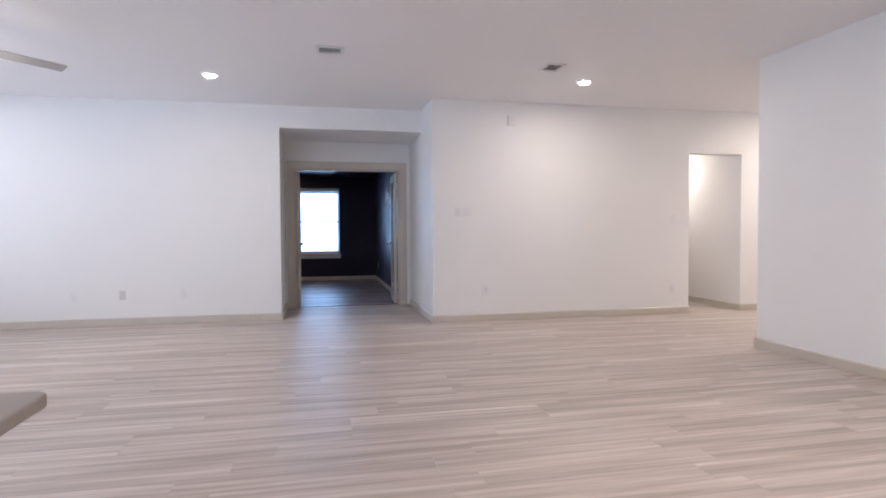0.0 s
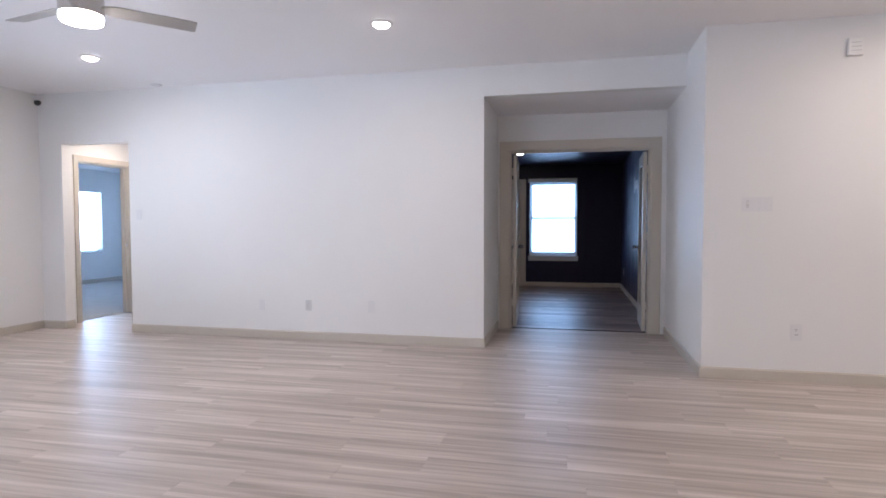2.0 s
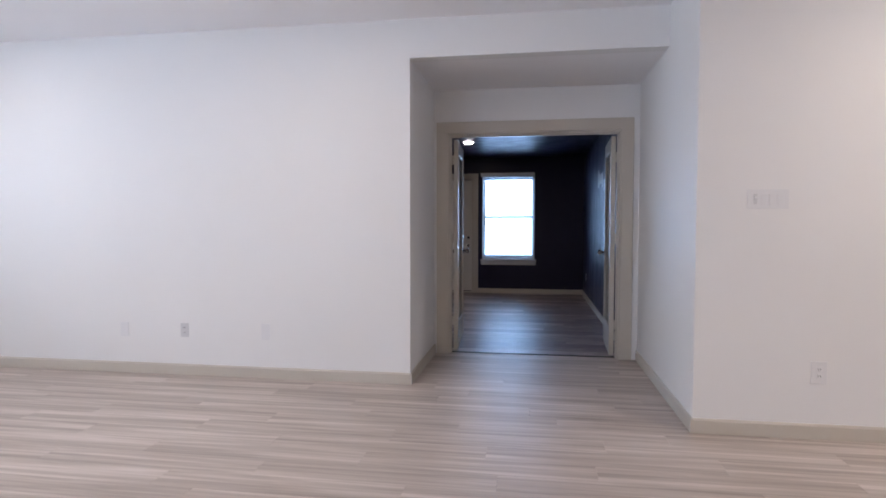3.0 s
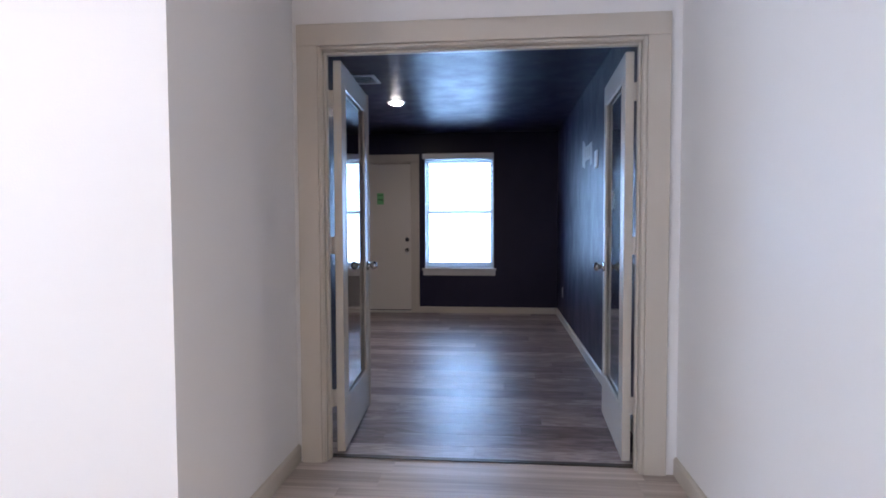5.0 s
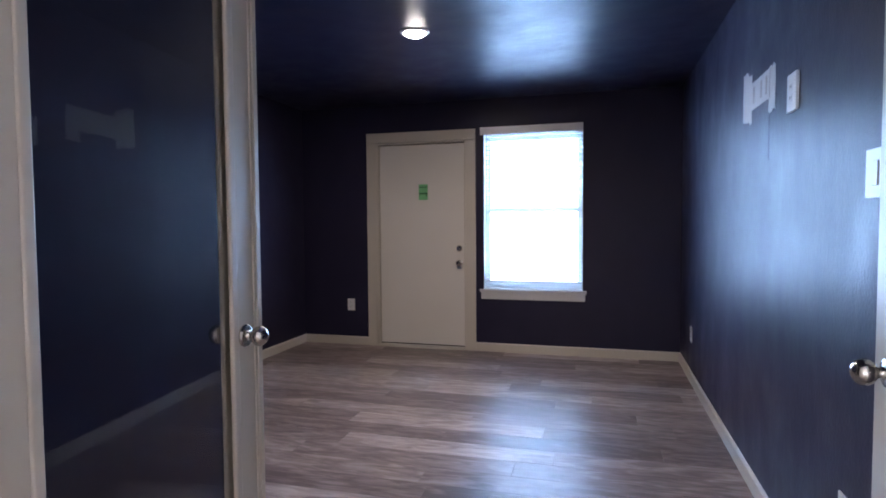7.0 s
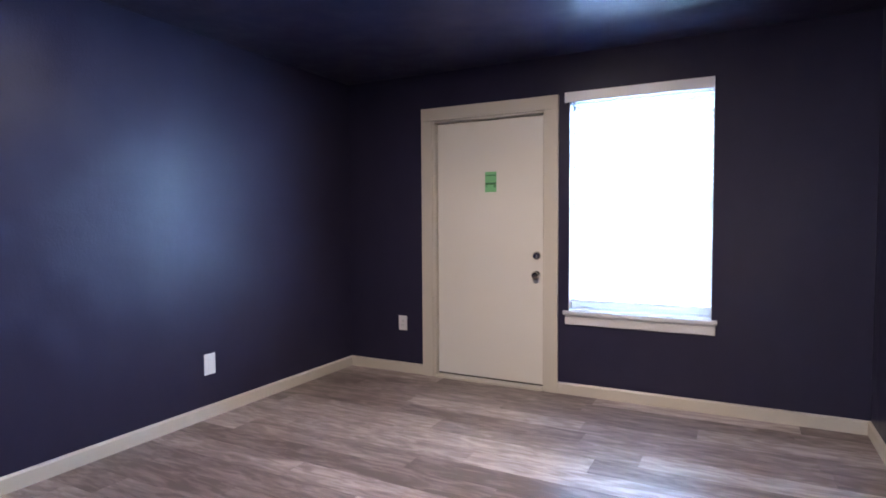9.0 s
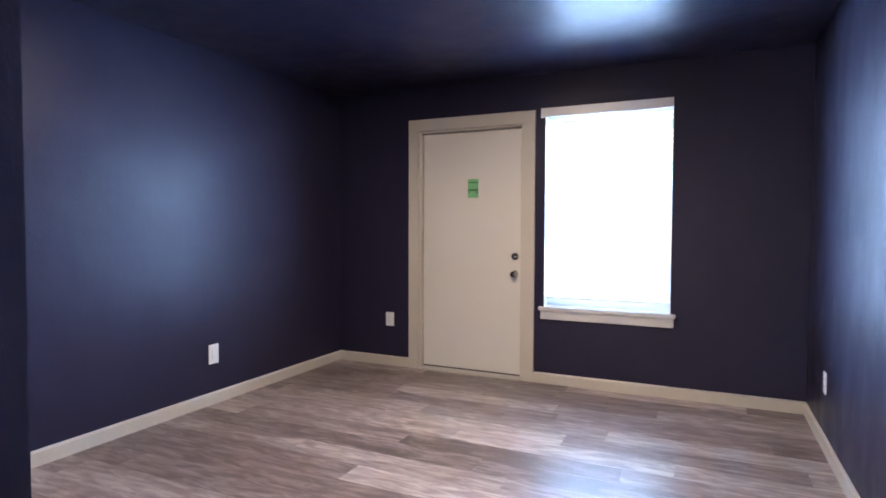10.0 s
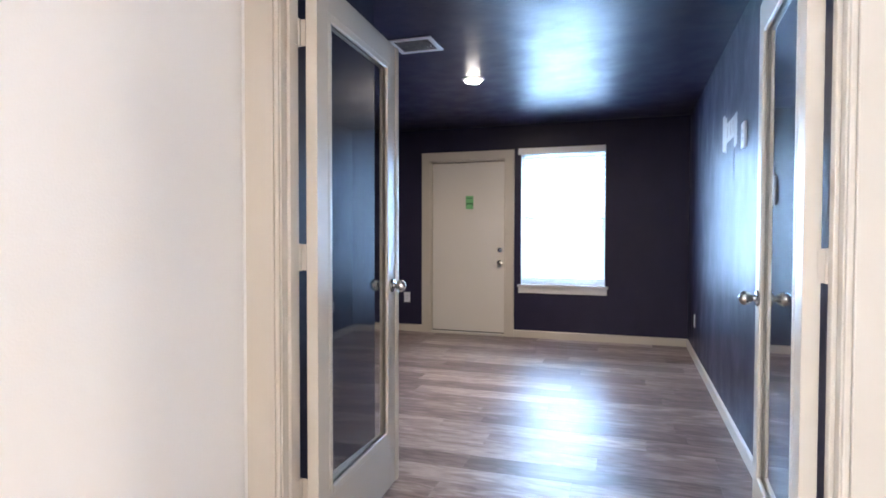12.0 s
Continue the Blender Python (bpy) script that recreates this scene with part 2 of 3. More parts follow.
def lathe(profile, segs=32, m=None):
    """A turned body round z from (radius, height) pairs."""
    bm = bmesh.new()
    rings = []
    for r, z in profile:
        if r < 1e-6:
            rings.append([bm.verts.new((0, 0, z))])
        else:
            rings.append([bm.verts.new((r * math.cos(2 * math.pi * i / segs), r * math.sin(2 * math.pi * i / segs), z)) for i in range(segs)])
    for a, b in zip(rings, rings[1:]):
        for i in range(segs):
            j = (i + 1) % segs
            if len(a) == 1 and len(b) == 1:
                continue
            if len(a) == 1:
                bm.faces.new((a[0], b[j], b[i]))
            elif len(b) == 1:
                bm.faces.new((a[i], a[j], b[0]))
            else:
                bm.faces.new((a[i], a[j], b[j], b[i]))
    bmesh.ops.recalc_face_normals(bm, faces=bm.faces[:])
    if m is not None:
        bm.transform(m)
    return bm


def mesh_from(name, bm, material, smooth=False):
    me = bpy.data.meshes.new(name)
    bm.to_mesh(me)
    bm.free()
    if smooth:
        for f in me.polygons:
            f.use_smooth = True
        me.set_sharp_from_angle(angle=radians(35))
    me.materials.append(material)
    return me


def part(name, bm, material, parent, label="", smooth=False):
    ob = new(name, mesh_from(name, bm, material, smooth))
    ob.parent = parent
    if label:
        ob["label"] = label
    return ob


def thing(name, m, label, category, group="", kind=""):
    ob = new(name)
    ob.empty_display_size = 0.1
    ob.matrix_world = m
    return tagged(ob, label, category, group, kind)


def structure(name, bm, material, label, category, smooth=False):
    return tagged(new(name, mesh_from(name, bm, material, smooth)), label, category, kind="structure")


# ---- plan ----
H, HD, HC = 2.80, 2.44, 2.51          # ceilings: living room, office, passage
XW, XE = -5.38, 4.70                  # living room west wall, near east wall
CX0, CX1 = 0.0, 1.885                 # passage side walls
BY = -0.745                           # front of the wall block east of the passage
DY0, DY1 = 1.105, 1.205                 # wall with the glass doors
OX0, OX1, OY = -1.905, 1.815, 6.03    # office walls
AX0, AX1, AZ = -5.06, -4.13, 2.20     # alcove opening
BDX = -5.27                           # wall with the bedroom door
BD0, BD1, BDZ = 0.44, 1.26, 2.045
HX0, HX1, HZ = 5.50, 6.33, 2.205      # hall opening
FX0, FX1, FZ = 0.150, 1.706, 2.085    # glass door opening
KX, KY = -0.090, 2.320                # outer corner of the closet in the office
W1 = (0.03, 0.965, 0.612, 2.12)       # office window: x, z
W2 = (-4.90, -0.635, 0.655, 2.06)      # west window: y, z; south end unseen, stretched to let in more light
W3 = (3.98, 4.95, 0.64, 2.03)         # bedroom window: y, z
ED = (-1.075, -0.145, 2.06)           # entry door rough opening: x, top
LO = -0.02

structure("wall_west", boxes((XW - 0.15, XW, YS, W2[0], LO, H), (XW - 0.15, XW, W2[1], 0.12, LO, H), (XW - 0.15, XW, W2[0], W2[1], LO, W2[2]), (XW - 0.15, XW, W2[0], W2[1], W2[3], H)), M_WALL, "white painted wall with a wide window", "wall")
structure("wall_north", boxes((XW, AX0, 0, 0.12, LO, H), (AX0, AX1, 0, 0.12, AZ, H), (AX1, CX0, 0, 0.12, LO, H), (CX0, CX1, 0, 0.12, HC, H)), M_WALL, "white painted living room wall with openings", "wall")
structure("wall_passage_west", boxes((-0.12, CX0, 0.12, DY0, LO, HC + 0.1)), M_WALL, "white painted passage wall", "wall")
structure("wall_passage_east", boxes((CX1, CX1 + 0.12, BY + 0.12, DY0, LO, HC), (CX1, CX1 + 0.12, BY + 0.12, 0.12, HC, H)), M_WALL, "white painted passage wall", "wall")
structure("wall_block_front", boxes((CX1, HX0, BY, BY + 0.12, LO, H), (HX0, HX1, BY, BY + 0.12, HZ, H), (HX1, 9.0, BY, BY + 0.12, LO, H)), M_WALL, "white painted wall with a hall opening", "wall")
structure("wall_doors", boxes((CX0, FX0 - 0.02, DY0, DY0 + 0.06, LO, HC), (FX1 + 0.02, CX1, DY0, DY0 + 0.06, LO, HC), (FX0 - 0.02, FX1 + 0.02, DY0, DY0 + 0.06, FZ + 0.02, HC)), M_WALL, "white wall around the double glass doors", "wall")
structure("wall_east", boxes((XE, XE + 0.15, YS, -2.94, LO, H), (XE + 0.15, 9.0, -3.06, -2.94, LO, H)), M_WALL, "white painted wall with an outer corner", "wall")
structure("wall_east_far", boxes((9.0, 9.12, -3.06, BY + 0.12, LO, H)), M_WALL, "white painted wall", "wall")
# unseen closing wall; its opening is made up for the south fill
FILL_OPENING = (-5.1, -1.9, 0.30, 2.30)
structure("wall_south", boxes((XW - 0.15, FILL_OPENING[0], YS - 0.15, YS, LO, H), (FILL_OPENING[1], XE + 0.15, YS - 0.15, YS, LO, H), (FILL_OPENING[0], FILL_OPENING[1], YS - 0.15, YS, LO, FILL_OPENING[2]), (FILL_OPENING[0], FILL_OPENING[1], YS - 0.15, YS, FILL_OPENING[3], H)), M_WALL, "white painted wall", "wall")
structure("ceiling_living", boxes((XW - 0.15, 9.12, YS - 0.15, 0.12, H, H + 0.1)), M_CEIL, "white textured ceiling", "ceiling")
structure("ceiling_passage", boxes((CX0, CX1, 0.12, DY0 + 0.06, HC, HC + 0.1)), M_CEIL, "white lowered passage ceiling", "ceiling")
# alcove before the bedroom
structure("wall_alcove_west", boxes((BDX - 0.12, BDX, 0.12, BD0 - 0.02, LO, HD), (BDX - 0.12, BDX, BD1 + 0.02, 1.52, LO, HD), (BDX - 0.12, BDX, BD0 - 0.02, BD1 + 0.02, BDZ + 0.02, HD)), M_WALL, "white wall with the bedroom doorway", "wall")
structure("wall_alcove_back", boxes((BDX, -3.9, 1.40, 1.52, LO, HD), (-4.0, -3.88, 0.12, 1.40, LO, HD)), M_WALL, "white alcove wall", "wall")
structure("ceiling_alcove", boxes((BDX - 0.12, -3.88, 0.12, 1.52, HD, HD + 0.1)), M_CEIL, "white alcove ceiling", "ceiling")
# bedroom
BX, BYN = -9.20, 6.50
structure("wall_bedroom_west", boxes((BX - 0.15, BX, 0.2, W3[0], LO, HD), (BX - 0.15, BX, W3[1], BYN, LO, HD), (BX - 0.15, BX, W3[0], W3[1], LO, W3[2]), (BX - 0.15, BX, W3[0], W3[1], W3[3], HD)), M_WALL, "white bedroom wall with a window", "wall")
structure("wall_bedroom_north", boxes((BX - 0.15, BDX, BYN, BYN + 0.12, LO, HD)), M_WALL, "white bedroom wall", "wall")
structure("wall_bedroom_east", boxes((BDX - 0.12, BDX, 1.52, BYN, LO, HD)), M_WALL, "white bedroom wall", "wall")
structure("wall_bedroom_south", boxes((BX - 0.15, BDX - 0.12, 0.13, 0.25, LO, HD)), M_WALL, "white bedroom wall", "wall")
structure("ceiling_bedroom", boxes((BX - 0.15, BDX - 0.12, 0.13, BYN + 0.12, HD, HD + 0.1)), M_CEIL, "white bedroom ceiling", "ceiling")
structure("floor_bedroom", boxes((BX - 0.15, BDX - 0.06, 0.13, BYN + 0.12, -0.05, 0.004)), M_CARPET, "grey cut-pile bedroom carpet", "floor")
# hall
structure("wall_hall_east", boxes((HX1, HX1 + 0.12, BY + 0.12, 4.0, LO, HD)), M_WALL, "white hall wall in warm light", "wall")
structure("wall_hall_west", boxes((HX0 - 0.12, HX0, BY + 0.12, 4.0, LO, HD)), M_WALL, "white hall wall", "wall")
structure("wall_hall_end", boxes((HX0 - 0.12, HX1 + 0.12, 4.0, 4.12, LO, HD)), M_WALL, "white hall end wall", "wall")
structure("ceiling_hall", boxes((HX0 - 0.12, HX1 + 0.12, BY + 0.12, 4.12, HD, HD + 0.1)), M_CEIL, "white hall ceiling", "ceiling")
# office
structure("wall_office_south", boxes((OX0 - 0.1, FX0 - 0.02, DY0 + 0.06, DY1, LO, HD), (FX1 + 0.02, OX1 + 0.1, DY0 + 0.06, DY1, LO, HD), (FX0 - 0.02, FX1 + 0.02, DY0 + 0.06, DY1, FZ + 0.02, HD)), M_NAVY, "navy painted wall around the glass doors", "wall")
structure("wall_office_east", boxes((OX1, OX1 + 0.1, DY1, OY, LO, HD)), M_NAVY, "glossy navy wall with roller marks", "wall")
structure("wall_office_west", boxes((OX0 - 0.1, OX0, DY1, OY, LO, HD)), M_NAVY, "glossy navy painted wall", "wall")
structure("wall_office_north", boxes((OX0 - 0.1, ED[0], OY, OY + 0.15, LO, HD), (ED[0], ED[1], OY, OY + 0.15, ED[2], HD), (ED[1], W1[0], OY, OY + 0.15, LO, HD), (W1[0], W1[1], OY, OY + 0.15, LO, W1[2] - 0.03), (W1[0], W1[1], OY, OY + 0.15, W1[3], HD), (W1[1], OX1 + 0.1, OY, OY + 0.15, LO, HD)), M_NAVY, "navy wall with entry door and window", "wall")
structure("wall_closet_east", boxes((KX - 0.1, KX, DY1, KY, LO, HD)), M_NAVY, "navy painted closet wall behind the open door leaf", "wall")
structure("wall_closet_north", boxes((OX0, KX - 0.1, KY - 0.1, KY, LO, HD)), M_NAVY, "navy painted closet wall", "wall")
structure("ceiling_office", boxes((OX0 - 0.1, OX1 + 0.1, DY0 + 0.06, OY + 0.15, HD, HD + 0.1)), M_NAVY, "glossy navy painted ceiling", "ceiling")
structure("ground", boxes((-600, 600, -600, 600, -0.45, -0.25)), M_GROUND, "pale concrete ground around the house", "ground")


# ---- baseboards ----
def baseboard(name, x0, y0, x1, y1, side, h=0.09, d=0.014):
    """A board along a wall from one point to another; side: +1 stands to the left of the way, -1 to the right."""
    length = math.hypot(x1 - x0, y1 - y0)
    bm = bmesh.new()
    prof = [(0, 0.001), (d, 0.001), (d, h - 0.012), (d * 0.55, h - 0.003), (d * 0.3, h), (0, h)]
    rows = [[bm.verts.new((u, side * a, z)) for a, z in prof] for u in (0, length)]
    for i in range(len(prof)):
        j = (i + 1) % len(prof)
        bm.faces.new((rows[0][i], rows[0][j], rows[1][j], rows[1][i]))
    for r in rows:
        bm.faces.new(r)
    bmesh.ops.recalc_face_normals(bm, faces=bm.faces[:])
    bm.transform(Matrix.Translation((x0, y0, 0)) @ Matrix.Rotation(math.atan2(y1 - y0, x1 - x0), 4, "Z"))
    structure(name, bm, M_TRIM, "greige painted baseboard along the wall", "baseboard")


baseboard("baseboard", AX1, 0, CX0, 0, -1)
baseboard("baseboard", XW, 0, AX0, 0, -1)
baseboard("baseboard", XW, YS, XW, -0.014, -1)
baseboard("baseboard", CX0, -0.014, CX0, DY0 - 0.001, -1)
baseboard("baseboard", CX1, BY - 0.014, CX1, DY0 - 0.001, 1)
baseboard("baseboard", CX1, BY, HX0 + 0.014, BY, -1)
baseboard("baseboard", HX1 - 0.014, BY, 9.0, BY, -1)
baseboard("baseboard", HX1, BY, HX1, 4.0, 1)
baseboard("baseboard", HX0, BY, HX0, 4.0, -1)
baseboard("baseboard", XE, YS, XE, -2.926, 1)
baseboard("baseboard", XE, -2.94, 9.0, -2.94, 1)
baseboard("baseboard", AX0, 0, AX0, 0.12, -1)
baseboard("baseboard", BDX, 1.40, -4.0, 1.40, -1)
baseboard("baseboard", BX, 0.25, BX, BYN, -1)
baseboard("baseboard", BX, BYN, BDX - 0.12, BYN, -1)
baseboard("baseboard", OX0, OY, ED[0] - 0.10, OY, -1, 0.085)
baseboard("baseboard", ED[1] + 0.09, OY, OX1, OY, -1, 0.085)
baseboard("baseboard", OX1, DY1, OX1, OY - 0.014, 1, 0.085)
baseboard("baseboard", OX0, KY, OX0, OY - 0.014, -1, 0.085)
baseboard("baseboard", KX, DY1, KX, KY + 0.014, -1, 0.085)
baseboard("baseboard", OX0 + 0.014, KY, KX, KY, 1, 0.085)


# ---- door frames ----
def casing(parent, x0, x1, top, w, d=0.018, bead=0.02):
    """Flat casing boards with an inner bead round an opening, in the plane y = 0 and proud to -y."""
    part("side_casing", boxes((x0 - w, x0 - bead, -d, 0, 0, top + bead), bevel=0.003), M_TRIM, parent)
    part("side_casing", boxes((x1 + bead, x1 + w, -d, 0, 0, top + bead), bevel=0.003), M_TRIM, parent)
    part("head_casing", boxes((x0 - w, x1 + w, -d - 0.002, 0, top + bead, top + w), bevel=0.003), M_TRIM, parent)
    for a, b in ((x0 - bead, x0 - 0.004), (x1 + 0.004, x1 + bead)):
        part("bead", boxes((a, b, -d + 0.006, 0, 0, top + bead - 0.002), bevel=0.004), M_TRIM, parent)
    part("bead", boxes((x0 - 0.004, x1 + 0.004, -d + 0.006, 0, top + 0.004, top + bead - 0.002), bevel=0.004), M_TRIM, parent)


def lining(parent, x0, x1, top, y0, y1, stop_at, stop=True):
    """Jambs and head of an opening, with door stops."""
    part("jamb", boxes((x0 - 0.018, x0, y0, y1, 0, top + 0.018), bevel=0.0015), M_TRIM, parent)
    part("jamb", boxes((x1, x1 + 0.018, y0, y1, 0, top + 0.018), bevel=0.0015), M_TRIM, parent)
    part("head_jamb", boxes((x0, x1, y0, y1, top, top + 0.018), bevel=0.0015), M_TRIM, parent)
    if stop:
        part("door_stop", boxes((x0, x0 + 0.012, stop_at, stop_at + 0.035, 0, top), bevel=0.003), M_TRIM, parent)
        part("door_stop", boxes((x1 - 0.012, x1, stop_at, stop_at + 0.035, 0, top), bevel=0.003), M_TRIM, parent)
        part("door_stop", boxes((x0 + 0.012, x1 - 0.012, stop_at, stop_at + 0.035, top - 0.012, top), bevel=0.003), M_TRIM, parent)


f1 = thing("door_frame_1", pose(0, DY0, 0), "greige double-door frame with stepped casing", "door frame", kind="structure")
casing(f1, FX0, FX1, FZ, 0.126)
lining(f1, FX0, FX1, FZ, -0.001, 0.101, 0.03)
part("screw_hole", lathe([(0, 0), (0.006, 0), (0.006, 0.0008), (0, 0.0008)], 12, pose(FX0, 0.076, 1.556, 0, 90)), M_COUNTER, f1, "small dark screw hole in the jamb", smooth=True)
part("threshold", boxes((FX0, FX1, 0.06, 0.098, 0.0, 0.006), bevel=0.002), M_METAL_GAP, f1, "dark metal floor transition strip")


def knob_bm(r=0.028, reach=0.069):
    """A round door knob with rose and neck, pointing along z."""
    mid = reach - r * 0.85
    p = [(0, 0), (r * 1.12, 0), (r * 1.14, 0.004), (r * 1.0, 0.009), (r * 0.5, 0.012), (0.0105, 0.017), (0.0105, mid - 0.026), (0.013, mid - 0.022)]
    for i in range(11):
        a = -0.95 + (math.pi / 2 + 0.95) * i / 10
        p.append((r * math.cos(a), mid + r * 0.85 * math.sin(a)))
    return lathe(p, 28)


def glass_leaf(name, hx, hy, swing, w, s0, s1, knob_x, label, astragal=False):
    """A french door leaf; local x from the hinge edge to the free edge, local y through the thickness, hinge at the origin."""
    leaf = thing(name, pose(hx, hy, 0.012, 0, 0, swing), label, "door", "double glass doors", "structure")
    h, t, bd = 2.054, 0.042, 0.028
    z0, z1, x0, x1 = 0.238, h - 0.100, s0, w - s1
    part("stile", boxes((0, s0, 0, t, 0, h), bevel=0.002), M_LEAF, leaf)
    part("stile", boxes((w - s1, w, 0, t, 0, h), bevel=0.002), M_LEAF, leaf)
    part("top_rail", boxes((x0, x1, 0, t, z1, h), bevel=0.0015), M_LEAF, leaf)
    part("bottom_rail", boxes((x0, x1, 0, t, 0, z0), bevel=0.0015), M_LEAF, leaf)
    for y0, y1 in ((-0.002, 0.013), (t - 0.013, t + 0.002)):
        for d in ((x0, x0 + bd, y0, y1, z0, z1), (x1 - bd, x1, y0, y1, z0, z1), (x0 + bd, x1 - bd, y0, y1, z0, z0 + bd), (x0 + bd, x1 - bd, y0, y1, z1 - bd, z1)):
            part("glazing_bead", boxes(d, bevel=0.006, segments=3), M_LEAF, leaf)
    pane = part("pane", boxes((x0 + 0.002, x1 - 0.002, t / 2 - 0.003, t / 2 + 0.003, z0 + 0.002, z1 - 0.002)), M_GLASS_DOOR, leaf, "clear reflective glass pane")
    pane.visible_shadow = False
    for y, turn in ((0, 90), (t, -90)):
        k = knob_bm()
        k.transform(pose(knob_x, y, 0.938, turn))
        part("door_knob", k, M_NICKEL, leaf, "round brushed nickel knob", smooth=True)
    if astragal:
        for a, b, p in ((w - 0.036, w - 0.024, 0.004), (w - 0.023, w - 0.012, 0.007), (w - 0.011, w + 0.004, 0.004)):
            part("astragal_bead", boxes((a, b, -p, 0.001, 0, h), bevel=0.002), M_LEAF, leaf)
    else:
        part("latch_plate", boxes((w, w + 0.0015, t / 2 - 0.012, t / 2 + 0.012, 0.91, 0.967)), M_NICKEL, leaf)
    return leaf


def hinge(x, y, z, side):
    """A butt hinge between jamb and leaf, part of the door frame."""
    a, b = sorted((0, side * 0.0025))
    c, d = sorted((0, side * 0.022))
    hg = part("hinge", boxes((x + a, x + b, y - 0.034, y, z - 0.045, z + 0.045), (x + c, x + d, y + 0.0125, y + 0.0142, z - 0.045, z + 0.045)), M_TRIM, f1, "painted butt hinge")
    part("knuckle", lathe([(0, z - 0.046), (0.007, z - 0.046), (0.007, z + 0.046), (0, z + 0.046)], 12, pose(x, y + 0.007, 0)), M_TRIM, hg, smooth=True)


HY = 1.217
glass_leaf("door_2", 0.215, HY, 93.5, 0.825, 0.085, 0.112, 0.742, "off-white french door leaf with full glass, open", True)
glass_leaf("door_3", 1.692, HY, 87.2, 0.777, 0.085, 0.070, 0.700, "off-white french door leaf with full glass, open inward")
for z in (0.30, 1.11, 1.87):
    hinge(FX0, HY - DY0 - 0.0145, z, 1)
    hinge(FX1, HY - DY0 - 0.0145, z, -1)

# entry door in the office
f2 = thing("door_frame_2", pose(0, OY, 0), "greige flat entry door casing", "door frame", kind="structure")
ex0, ex1, ez = ED[0] + 0.018, ED[1] - 0.018, ED[2] - 0.018
casing(f2, ex0, ex1, ez, 0.118, 0.02)
lining(f2, ex0, ex1, ez, -0.001, 0.15, 0.075)
part("threshold", boxes((ex0, ex1, -0.03, 0.15, 0.0, 0.018), bevel=0.004), M_TRIM, f2, "worn pale door threshold")
door1 = thing("door_1", pose(ex0 + 0.006, OY + 0.034, 0.024), "closed flat off-white entry door with green sticker", "door", kind="structure")
dw = ex1 - ex0 - 0.012
part("slab", boxes((0, dw, 0, 0.044, 0, ez - 0.032), bevel=0.002), M_DOOR, door1)
# dark strip stands in for the shade in the gap below the slab
part("gap_shade", boxes((0.001, dw - 0.001, -0.003, 0.0, 0.0, 0.011)), M_METAL_GAP, door1, "dark strip for the shaded gap under the door")
k = knob_bm(0.027)
k.transform(pose(dw - 0.052, 0, 0.835, 90))
part("door_knob", k, M_NICKEL, door1, "round brushed nickel knob", smooth=True)
part("strike_scuff", lathe([(0, 0), (0.021, 0), (0.021, 0.002), (0, 0.002)], 24, pose(dw - 0.052, 0, 0.79, 90)), M_PLATE_GREY, door1, "grey lower rim of the knob rose", smooth=True)
bolt = part("deadbolt", lathe([(0, 0), (0.031, 0), (0.031, 0.006), (0.024, 0.014), (0, 0.015)], 28, pose(dw - 0.052, 0, 0.978, 90)), M_NICKEL, door1, "round nickel deadbolt", smooth=True)
part("thumb_turn", boxes((dw - 0.057, dw - 0.047, -0.032, -0.014, 0.962, 0.994), bevel=0.003), M_NICKEL, bolt)
note = thing("door_sticker", pose(-0.59, OY + 0.0332, 1.563), "bright green paper notice stuck to the door", "sticker")
part("paper", boxes((-0.047, 0.047, -0.001, 0, -0.078, 0.078)), M_GREEN, note)
part("print_bar", boxes((-0.047, 0.047, -0.0018, -0.001, -0.022, -0.006)), M_GREEN_DK, note, "dark green bar of unreadable print")
part("print_bar", boxes((-0.047, 0.047, -0.0018, -0.001, 0.046, 0.054)), M_GREEN_DK, note, "dark green bar of unreadable print")
part("print_mark", boxes((0.026, 0.042, -0.0018, -0.001, -0.040, -0.026)), M_GREEN_DK, note)
part("print_mark", boxes((-0.042, -0.030, -0.0018, -0.001, -0.036, -0.028)), M_GREEN_DK, note)

# bedroom doorway
f3 = thing("door_frame_3", pose(BDX, 0, 0, 0, 0, 90), "greige bedroom door frame, door swung away", "door frame", kind="structure")
casing(f3, BD0, BD1, BDZ, 0.085)
lining(f3, BD0, BD1, BDZ, -0.001, 0.121, 0.05)
part("strike_plate", boxes((BD1 - 0.0015, BD1, 0.02, 0.045, 0.93, 0.99)), M_NICKEL, f3, "dark strike plate on the jamb")


